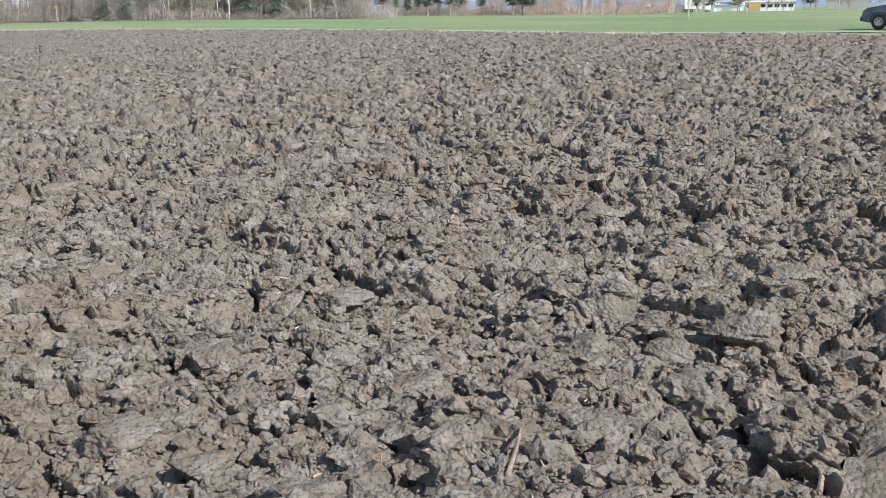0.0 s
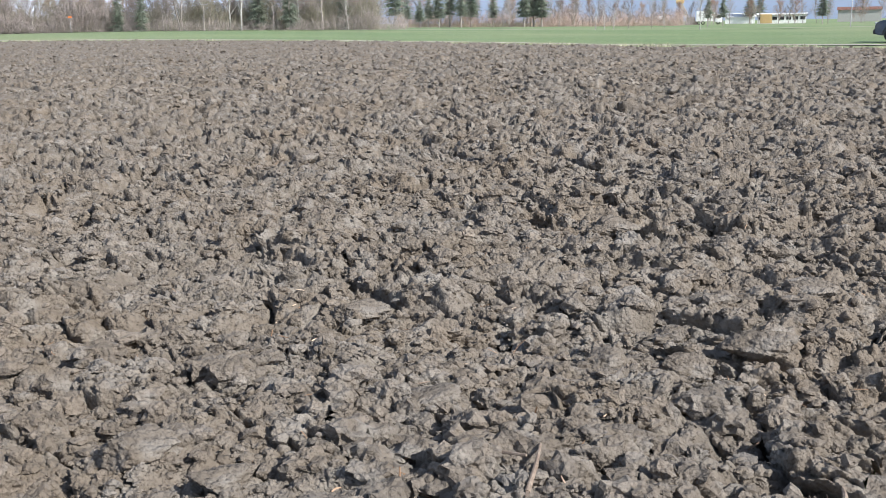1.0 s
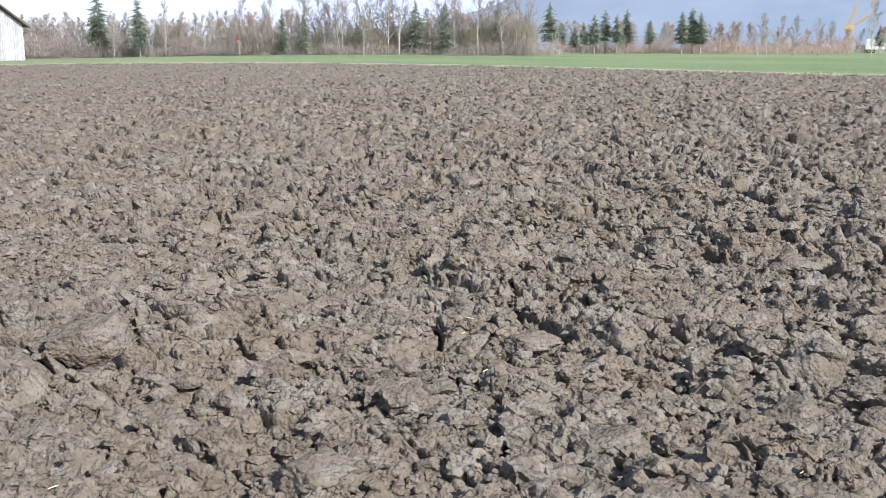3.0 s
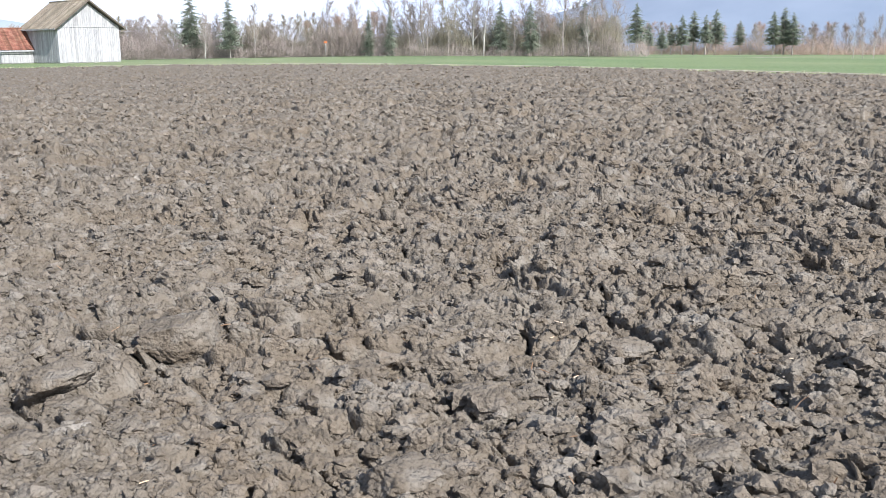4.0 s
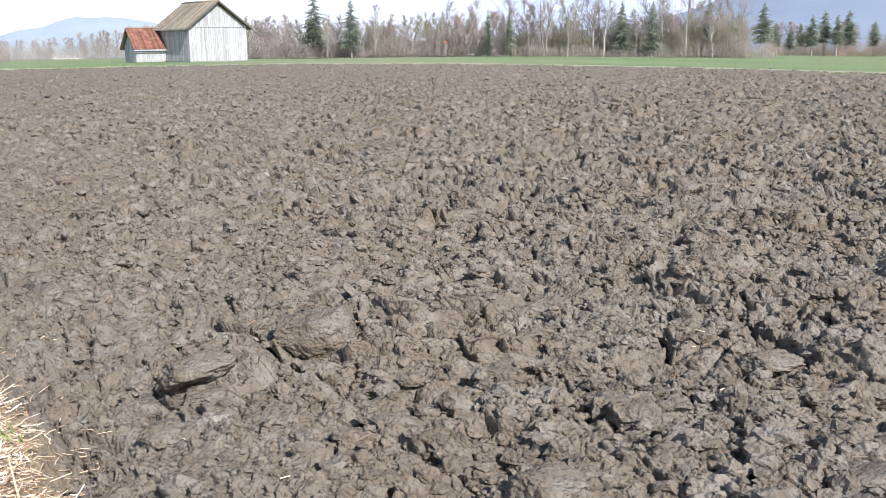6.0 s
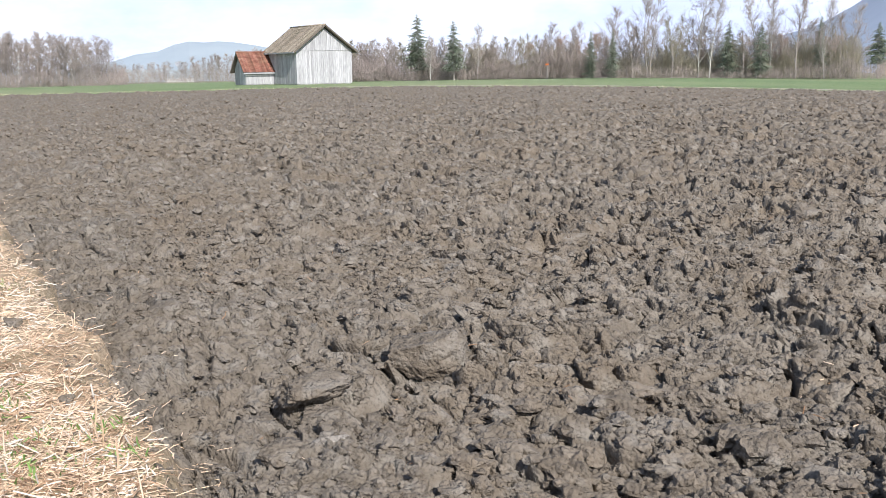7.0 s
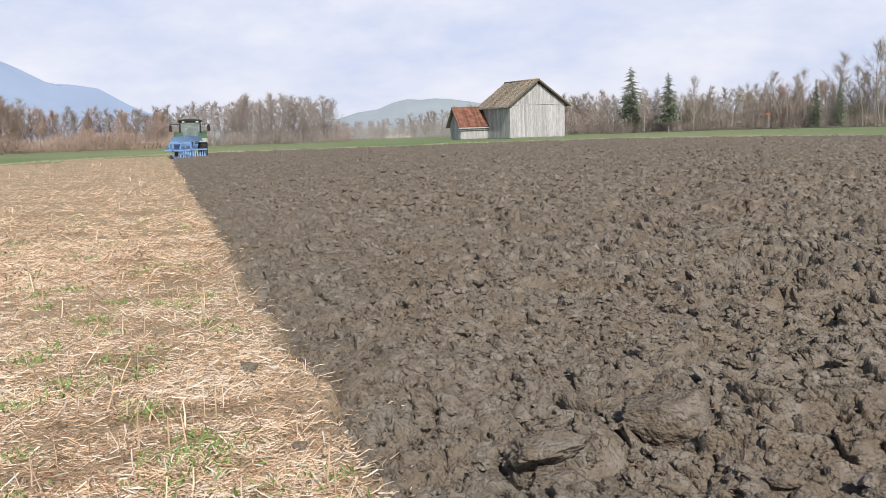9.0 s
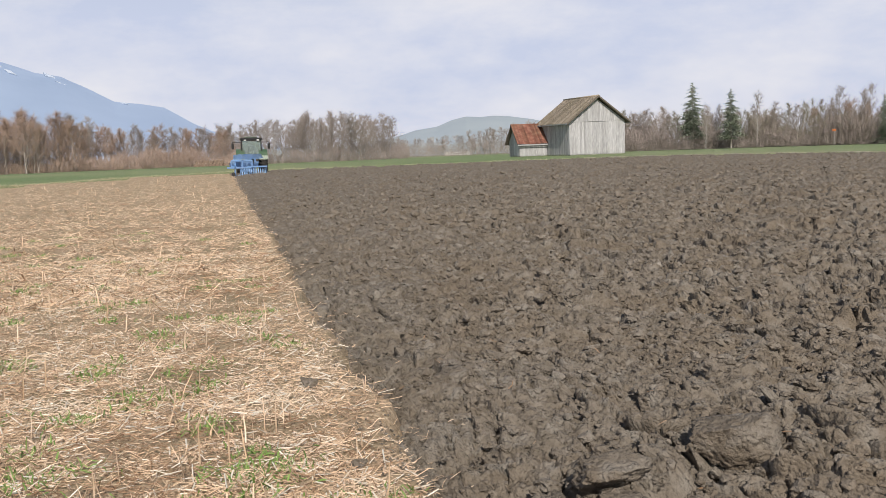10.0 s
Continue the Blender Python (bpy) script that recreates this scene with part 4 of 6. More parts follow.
def lean_to():
    W, D, EAVE, RIDGE = 3.25, 3.2, 1.7, 3.5
    ob = new("shed")
    p = Matrix.Translation((-62.2, 89.2, height(-62.2, 89.2))) @ pose(0, 0, 0, 0, 0, 59.1) @ pose(-W - 0.1, 6.2, 0)
    ob.matrix_world = p
    tagged(ob, "small grey board shed with a red clay-tile roof", "shed")
    boxes("plinth", [((0.02, 0.02, -0.4), (W, D, 0.08))], M_PLINTH, ob, 0.02)
    side = lambda f: EAVE + (RIDGE - EAVE - 0.1) * (1 - abs(2 * f - 1))
    board_wall("front_wall", (0, 0), (W, 0), 0.06, lambda f: EAVE, ob)
    board_wall("back_wall", (0, D), (W, D), 0.06, lambda f: EAVE, ob, 0.4, out=(0, 1))
    board_wall("gable_wall", (0, 0.02), (0, D), 0.06, side, ob, out=(-1, 0))
    board_wall("gable_wall", (W, 0.02), (W, D), 0.06, side, ob, 0.4, out=(1, 0))
    k = (RIDGE - EAVE) / (D / 2)
    for ye, yr in ((-0.45, D / 2), (D + 0.45, D / 2)):
        roof_slope("roof_slope", (-0.45, ye, EAVE - 0.45 * k + 0.2), (W + 0.05, ye, EAVE - 0.45 * k + 0.2), (-0.45, yr, RIDGE + 0.1), (W + 0.05, yr, RIDGE + 0.1), M_TILE_RED, ob, 15, 20, "weathered red clay tiles")
    boxes("fascia", [((-0.45, -0.5, EAVE - 0.45 * k + 0.02), (W, -0.46, EAVE - 0.45 * k + 0.16))], M_BOARD, ob, 0.01, "pale eave board")
    bm = bmesh.new()
    tube(bm, (-0.46, D / 2, RIDGE + 0.12), (W + 0.05, D / 2, RIDGE + 0.12), 0.09, sides=10)
    part("ridge_cap", bm, M_TILE_RED, ob, smooth_faces=True)
    return ob


barn()
lean_to()


# ---- trees ----
def limb(vs, fs, a, b, r0, r1, sides=5):
    """A tapered limb added to lists."""
    q = (b - a).to_track_quat("Z", "Y")
    i0 = len(vs)
    for p, r in ((a, r0), (b, r1)):
        for k in range(sides):
            t = 2 * math.pi * k / sides
            vs.append(p + q @ Vector((r * math.cos(t), r * math.sin(t), 0)))
    for k in range(sides):
        k2 = (k + 1) % sides
        fs.append((i0 + k, i0 + k2, i0 + sides + k2, i0 + sides + k))


def twig(vs, fs, a, b, w):
    """A thin three-sided twig that ends in a point."""
    d = (b - a).normalized()
    s = d.cross(Vector((0.3, 0.5, 0.81))).normalized() * w
    u = d.cross(s)
    i0 = len(vs)
    vs += [a + s, a - s * 0.5 + u * 0.87, a - s * 0.5 - u * 0.87, b]
    fs += [(i0, i0 + 1, i0 + 3), (i0 + 1, i0 + 2, i0 + 3)]


def bare_tree(seed, kind, label, stems=1, tall=12.0, spread=0.42, droop=0.0, twigs=9, bark=None, crown=None):
    """A leafless tree of the given height: tapered stem, rising limbs in an egg-shaped crown, side branches, and many fine twigs."""
    rnd = random.Random(seed)
    ob = new(kind)
    vs, fs, tv, tf = [], [], [], []

    def bent(d, k, up=0.0):
        return (d + Vector((rnd.gauss(0, k), rnd.gauss(0, k), rnd.gauss(up, k)))).normalized()

    many = stems > 1
    for s in range(stems):
        p = Vector((rnd.uniform(-0.8, 0.8) * many, rnd.uniform(-0.8, 0.8) * many, -0.2))
        d = bent(Vector((0, 0, 1)), 0.04 + 0.07 * many)
        tall_ = tall * (rnd.uniform(0.72, 1.0) if many else 1.0)
        r0 = tall * 0.011 / (1 + 0.35 * many)
        stem = [p]
        for i in range(10):
            d = bent(d, 0.05, 0.04)
            q = p + d * (tall_ * 0.94 / 10)
            limb(vs, fs, p, q, r0 * (1 - 0.92 * i / 10), r0 * (1 - 0.92 * (i + 1) / 10), 6)
            p = q
            stem.append(p)
        count = 18 if many else 30
        for i in range(count):
            k = 0.14 + 0.84 * (i + rnd.random()) / count
            f = k * 10
            foot = stem[int(f)].lerp(stem[min(10, int(f) + 1)], f - int(f))
            a, th = rnd.uniform(0, 6.28), radians(rnd.uniform(26, 58) - 18 * k)
            ld = Vector((math.cos(a) * math.sin(th), math.sin(a) * math.sin(th), math.cos(th)))
            length = min(tall_ * (0.07 + 0.46 * (1.0 - k)), spread * tall_ / math.sin(th)) * rnd.uniform(0.65, 1.1)
            lr, b = r0 * (1 - 0.85 * k) * 0.42 + 0.006, foot
            path = [b]
            for j in range(3):
                ld = bent(ld, 0.1, 0.06 - 0.25 * droop * j)
                e = b + ld * (length / 3)
                limb(vs, fs, b, e, lr, lr * 0.66, 3)
                b, lr = e, lr * 0.66
                path.append(b)
            for j in range(8):
                f = 3 * rnd.uniform(0.18, 1.0)
                foot = path[min(2, int(f))].lerp(path[min(2, int(f)) + 1], f - min(2, int(f)))
                sd = bent(ld, 0.42, -0.5 * droop)
                e = foot + sd * (0.35 + length * rnd.uniform(0.12, 0.3))
                twig(tv, tf, foot, e, 0.02)
                for _ in range(twigs):
                    g = foot.lerp(e, rnd.uniform(0.1, 1.0))
                    td = bent(sd, 0.42, -0.35 * droop)
                    twig(tv, tf, g, g + td * rnd.uniform(0.35, 1.15) * tall / 12, 0.0105)
    t = mesh_object("trunk", vs, fs, bark or M_BARK, True)
    c = mesh_object("crown", tv, tf, crown or M_TWIG)
    t.parent = c.parent = ob
    top = max(v.z for v in tv)
    return tagged(ob, label, "tree", "bare trees along the meadow"), top


def conifer(seed, label, tall=12.0, wide=0.2, bare=0.1, gap=1.0):
    """A fir: straight trunk, whorls of drooping boughs set with needle sprays."""
    rnd = random.Random(seed)
    ob = new("fir_tree")
    vs, fs, tv, tf = [], [], [], []
    limb(vs, fs, Vector((0, 0, -0.2)), Vector((0, 0, tall * 0.98)), tall * 0.016, 0.02, 7)
    z = tall * bare
    while z < tall * 0.985:
        k = (z - tall * bare) / (tall * (1 - bare))
        reach = tall * wide * (1 - k) ** 0.68 * (0.6 + 0.4 * min(1, k * 6)) + 0.12
        for _ in range(8):
            a = rnd.uniform(0, 6.28)
            length = reach * rnd.uniform(0.3, 1.25)
            out, sidev = Vector((math.cos(a), math.sin(a), 0)), Vector((-math.sin(a), math.cos(a), 0))
            root = Vector((0, 0, z + rnd.uniform(-0.15, 0.15)))
            tip = root + out * length + Vector((0, 0, -length * rnd.uniform(0.12, 0.4)))
            if length > 0.8:
                limb(vs, fs, root, root.lerp(tip, 0.6), 0.03, 0.012, 3)
            for s in range(5):
                f = (s + 0.6) / 5
                p = root.lerp(tip, f)
                w = length * 0.32 * (1.2 - f)
                for sg in (-1, 1):
                    e = p + sidev * sg * w + out * w * 0.55 + Vector((0, 0, -w * rnd.uniform(0.1, 0.7)))
                    i0 = len(tv)
                    tv += [p + Vector((0, 0, 0.03)), p + out * w * 0.45, e, p + sidev * sg * w * 0.45 - Vector((0, 0, w * 0.3))]
                    tf += [(i0, i0 + 1, i0 + 2), (i0, i0 + 2, i0 + 3)]
        z += tall * 0.024 * gap * rnd.uniform(0.8, 1.2)
    t = mesh_object("trunk", vs, fs, M_BARK, True)
    c = mesh_object("crown", tv, tf, M_NEEDLE)
    t.parent = c.parent = ob
    return tagged(ob, label, "tree", "firs along the meadow"), tall


GREY = "leafless grey deciduous tree with a fine twiggy crown"
BIRCH = "bare birch with a pale trunk and hanging twigs"
RED = "bare tree with reddish brown budding twigs"
IVY = "slim tree with ivy-green twigs low on its stem"
STOCK = {
    "grey": [bare_tree(1, "bare_tree", GREY, 1, 12, 0.34, 0, 8), bare_tree(2, "bare_tree", GREY, 2, 12, 0.26, 0, 8), bare_tree(3, "bare_tree", GREY, 1, 12, 0.4, 0, 8), bare_tree(31, "bare_tree", GREY, 1, 12, 0.28, 0, 8)],
    "birch": [bare_tree(4, "birch_tree", BIRCH, 1, 12, 0.26, 0.5, 8, M_BIRCH), bare_tree(5, "birch_tree", BIRCH, 1, 12, 0.22, 0.35, 8, M_BIRCH)],
    "red": [bare_tree(6, "bare_tree", RED, 2, 12, 0.27, 0, 8, None, M_TWIG_RED), bare_tree(7, "bare_tree", RED, 2, 12, 0.32, 0, 8, None, M_TWIG_RED)],
    "ivy": [bare_tree(8, "bare_tree", IVY, 2, 12, 0.2, 0, 8, None, M_TWIG_GREEN), bare_tree(9, "bare_tree", IVY, 1, 12, 0.26, 0, 8, None, M_TWIG_GREEN)],
    "fir": [conifer(11, "dark green fir with drooping boughs", 12, 0.26, 0.1), conifer(12, "dark green fir with drooping boughs", 12, 0.23, 0.05), conifer(13, "dark green fir with drooping boughs", 12, 0.3, 0.2, 1.15)],
    "high_fir": [conifer(14, "muted green fir with a bare lower trunk", 12, 0.28, 0.28), conifer(15, "muted green fir with a bare lower trunk", 12, 0.25, 0.32, 1.1)],
}
placed = set()


def plant(kind, bearing, distance, top_elevation, turn=None, slim=1.0):
    """A tree at a bearing and distance from the first standpoint, as tall as its top's elevation wants."""
    x, y = distance * math.sin(radians(bearing)), distance * math.cos(radians(bearing))
    z = height(x, y)
    ob, top = STOCK[kind][random.randrange(len(STOCK[kind]))]
    s = (1.6 + distance * math.tan(radians(top_elevation)) - z) / top
    m = pose(x, y, z - 0.05, 0, 0, random.uniform(0, 360) if turn is None else turn)
    if ob in placed:
        ob = copy_thing(ob, m)
    placed.add(ob)
    ob.matrix_basis = m @ Matrix.Diagonal((s * slim, s * slim, s, 1))
    return ob


# (bearing, distance, elevation of the top, kind)
MARKED = [(-28.0, 150, 3.05, "fir"), (-25.95, 148, 2.6, "fir"), (-24.6, 150, 2.6, "birch"), (-27.3, 146, 2.0, "birch"), (-29.6, 152, 1.9, "grey"), (-30.6, 155, 1.7, "grey"), (-26.9, 152, 1.9, "grey"), (-23.6, 152, 1.9, "grey"), (-20.3, 150, 2.6, "grey"), (-21.6, 150, 2.0, "ivy"), (-19.0, 152, 2.7, "grey"), (-22.5, 150, 1.7, "grey"),
          (-17.3, 150, 3.5, "grey"), (-14.8, 150, 4.6, "grey"), (-12.3, 152, 5.0, "birch"), (-11.7, 150, 4.4, "birch"), (-15.9, 150, 2.7, "grey"), (-13.5, 152, 2.9, "ivy"), (-9.2, 150, 4.2, "birch"), (-8.5, 152, 4.2, "birch"), (-7.2, 150, 3.9, "grey"), (-5.9, 152, 3.6, "birch"), (-4.6, 152, 3.2, "grey"),
          (-18.2, 149, 1.9, "fir"), (-17.0, 148, 1.9, "fir"), (-10.7, 150, 2.3, "fir"), (-9.0, 149, 2.2, "fir"), (-6.0, 152, 2.4, "fir"),
          (-3.1, 200, 2.0, "fir"), (-2.4, 205, 0.9, "fir"), (-1.7, 200, 0.7, "fir"), (-0.6, 230, 1.3, "fir"), (0.0, 232, 1.55, "fir"), (0.65, 230, 1.3, "fir"), (1.2, 234, 1.55, "fir"), (2.45, 232, 0.95, "fir"), (4.2, 230, 1.4, "fir"), (4.75, 232, 1.6, "fir"), (5.2, 230, 1.3, "fir"), (-1.2, 230, 0.9, "fir"),
          (3.4, 225, 0.9, "grey"), (3.0, 230, 0.7, "grey"), (6.2, 225, 0.9, "grey"), (7.0, 220, 0.8, "grey"), (8.2, 150, 1.4, "birch"), (8.7, 150, 1.1, "birch"), (9.2, 152, 1.2, "birch"), (10.0, 170, 1.2, "grey"), (11.3, 168, 1.0, "grey"), (13.9, 130, 2.1, "birch"), (14.3, 200, 0.5, "fir"), (15.1, 205, 0.6, "fir"), (12.0, 175, 0.8, "grey"), (16.5, 330, 0.7, "fir"), (17.0, 335, 0.6, "fir"), (18.5, 250, 0.6, "grey"), (20.2, 250, 0.7, "fir"), (22.3, 250, 0.8, "grey"), (23.6, 250, 0.9, "grey"), (25.0, 250, 0.9, "red")]
for bearing, distance, top, kind in MARKED:
    plant("high_fir" if kind == "fir" and bearing > -4 else kind, bearing, distance, top, slim={"birch": 0.8, "fir": 0.95 if bearing < -4 else 1.15}.get(kind, 1.0))
# woods in rows: from bearing, to bearing, distance, tops from and to, count, kinds
ROWS_OF_TREES = [(-70, -61.5, 185, 3.5, 2.3, 44, "red red grey"), (-62, -54, 195, 2.0, 1.5, 34, "red grey grey"), (-55, -49.5, 205, 1.7, 2.1, 24, "grey birch grey"), (-50.5, -45, 200, 2.2, 2.1, 30, "birch grey grey"), (-45, -40, 300, 0.6, 0.7, 14, "grey grey birch"), (-40.5, -36.5, 280, 0.9, 1.35, 14, "grey birch grey"), (-37, -31, 165, 0.9, 1.5, 16, "grey red"), (-33, -24, 156, 1.7, 1.7, 34, "grey grey ivy birch"), (-24, -17, 158, 1.7, 1.8, 24, "grey ivy red"), (-17, -4, 157, 1.5, 1.7, 30, "grey ivy ivy red"), (-17, -4.5, 150, 2.6, 2.3, 12, "grey ivy birch"), (-4, 8, 245, 1.0, 0.8, 24, "grey red"), (8, 27, 265, 0.4, 0.5, 26, "grey red")]
for b0, b1, dist, e0, e1, count, kinds in ROWS_OF_TREES:
    for i in range(count):
        f = (i + random.uniform(0.1, 0.9)) / count
        plant(random.choice(kinds.split()), b0 + (b1 - b0) * f, dist * random.uniform(0.97, 1.08), (e0 + (e1 - e0) * f) * random.uniform(0.75, 1.12), slim=random.uniform(0.95, 1.35))


def thicket(name, b0, b1, dist, e0, e1, count, mat, label):
    """Undergrowth: a band of thin upright stems and twigs."""
    count = round(count * 4.0)
    f = rng.uniform(size=count)
    az = np.radians(b0 + (b1 - b0) * f)
    d = dist * rng.uniform(0.985, 1.06, count)
    x, y = d * np.sin(az), d * np.cos(az)
    z = land(x, y)
    lump = 0.65 + 0.9 * smooth_noise(x, y, 4.0, 401) + 0.5 * smooth_noise(x, y, 1.3, 402)
    top = 0.9 * np.maximum(0.5, (1.6 + d * np.tan(np.radians(e0 + (e1 - e0) * f)) - z) * lump)
    n = len(x)
    start = rng.uniform(0, 0.75, n)
    yaw, pitch, length, wide = rng.uniform(0, 6.28, n), rng.normal(0.8, 0.7, n), np.minimum(2.2, top * rng.uniform(0.2, 0.5, n)), rng.uniform(0.012, 0.028, n)
    p0 = np.stack([x, y, z + top * start], -1)
    d3 = np.stack([np.cos(yaw) * np.cos(pitch), np.sin(yaw) * np.cos(pitch), np.sin(pitch)], -1) * length[:, None]
    s3 = np.stack([-np.sin(yaw), np.cos(yaw), np.zeros(n)], -1) * wide[:, None]
    l3 = np.zeros((n, 3))
    l3[:, 2] = wide
    pts = np.stack([p0 - s3, p0 + s3, p0 + l3, p0 + d3], 1).reshape(-1, 3)
    tris = (np.array([[0, 2, 3], [2, 1, 3]])[None] + 4 * np.arange(n)[:, None, None]).reshape(-1, 3)
    return tagged(tri_object(name, pts, tris, mat), label, "undergrowth", kind="stuff")


thicket("undergrowth_red", -71, -53, 183, 1.0, 0.7, 9000, M_TWIG_RED, "reddish brown leafless undergrowth at the wood's foot")
# this darker-coloured band carries the shade at the wood's foot
thicket("undergrowth_dark", -71, -53, 186, 0.7, 0.5, 6000, M_TWIG_DARK, "dark leafless undergrowth inside the wood")
thicket("undergrowth_grey", -54, -44, 198, 0.7, 0.7, 5500, M_TWIG_DARK, "grey leafless undergrowth below the birches")
thicket("undergrowth_far", -45, -35, 296, 0.5, 0.6, 4500, M_TWIG, "grey leafless undergrowth across the meadow")
thicket("undergrowth_hedge", -34.5, -17, 151, 1.3, 1.3, 16000, M_TWIG_DARK, "dense grey-brown hedge of leafless shrubs")
thicket("undergrowth_green", -25, -4, 153, 1.5, 1.6, 14000, M_TWIG_GREEN, "dense hedge with olive-green ivy")
thicket("undergrowth_brown", -18, -2.5, 149, 0.3, 0.3, 3800, M_TWIG_DARK, "brown leafless shrubs at the wood's foot")
thicket("undergrowth_low", -3, 13, 235, 0.2, 0.1, 8000, M_TWIG_RED, "low reddish shrubs in the meadow")
thicket("undergrowth_right", 5, 13.6, 255, -0.25, -0.1, 3000, M_TWIG, "grey shrubs in front of the works yard")


# ---- machines ----
def paint(name, colour, rough=0.4, metal=0.0):
    c2 = tuple(min(1, v * 1.25 + 0.01) for v in colour)
    return material(name, [colour, c2], 5.0, rough, metal, second=(2.0, (0.24, 0.2, 0.16), 0.25), spec=0.5)


M_GREEN = paint("tractor_green", (0.04, 0.095, 0.05))
M_BLUE = paint("plough_blue", (0.12, 0.25, 0.47))
M_BLUE_PALE = paint("worn_blue_steel", (0.3, 0.48, 0.72), 0.45)
M_STEEL = material("bright_steel", [(0.35, 0.36, 0.38), (0.55, 0.56, 0.58)], 6.0, 0.35, 0.9)
M_TYRE = material("tyre_rubber", [(0.02, 0.02, 0.02), (0.06, 0.055, 0.05)], 8.0, 0.85, bump=0.4)
M_BLACK = material("black_plastic", [(0.015, 0.015, 0.016), (0.035, 0.035, 0.036)], 6.0, 0.5)
M_YELLOW = paint("crane_yellow", (0.55, 0.38, 0.17))
M_WHITE = paint("white_sheet", (0.72, 0.72, 0.7), 0.5)
M_CAR = paint("car_blue_grey", (0.05, 0.07, 0.11), 0.25, 0.3)
M_ORANGE = paint("marker_orange", (0.75, 0.2, 0.04))
M_LAMP_RED = material("lamp_red", [(0.4, 0.02, 0.02), (0.5, 0.04, 0.03)], 4.0, 0.3)
M_LAMP_CLEAR = material("lamp_clear", [(0.6, 0.6, 0.6), (0.8, 0.8, 0.8)], 4.0, 0.15)


def glass(name, colour, rough=0.05):
    m = bpy.data.materials.new(name)
    m.use_nodes = True
    b = m.node_tree.nodes["Principled BSDF"]
    b.inputs["Base Color"].default_value = (*colour, 1)
    b.inputs["Roughness"].default_value, b.inputs["Transmission Weight"].default_value, b.inputs["IOR"].default_value = rough, 0.75, 1.3
    return m


M_GLASS = glass("tinted_glass", (0.55, 0.66, 0.62))


def wheel(parent, x, y, r, width, rim_mat):
    hub = new("wheel")
    hub.parent = parent
    hub.location = (x, y, r)
    bm = bmesh.new()
    ring(bm, (0, 0, 0), (1, 0, 0), r * 0.76, r * 0.24, 28, 10, width / 2 / (r * 0.24))
    for k in range(22):
        for sg in (-1, 1):
            box_mesh(bm, (-width * 0.46 if sg < 0 else 0.0, -0.025, r * 0.9), (0.0 if sg < 0 else width * 0.46, 0.025, r * 1.01), 0, pose(0, 0, 0, 360 / 22 * (k + 0.25 * sg)))
    part("tyre", bm, M_TYRE, hub)
    bm = bmesh.new()
    tube(bm, (-width * 0.3, 0, 0), (width * 0.3, 0, 0), r * 0.56, sides=20)
    tube(bm, (-width * 0.38, 0, 0), (width * 0.38, 0, 0), r * 0.2, sides=12)
    for k in range(8):
        a = 2 * math.pi * k / 8
        for sg in (-1, 1):
            tube(bm, (sg * width * 0.3, r * 0.36 * math.cos(a), r * 0.36 * math.sin(a)), (sg * width * 0.33, r * 0.36 * math.cos(a), r * 0.36 * math.sin(a)), r * 0.04, sides=6)
    part("rim", bm, rim_mat, hub)
    return hub


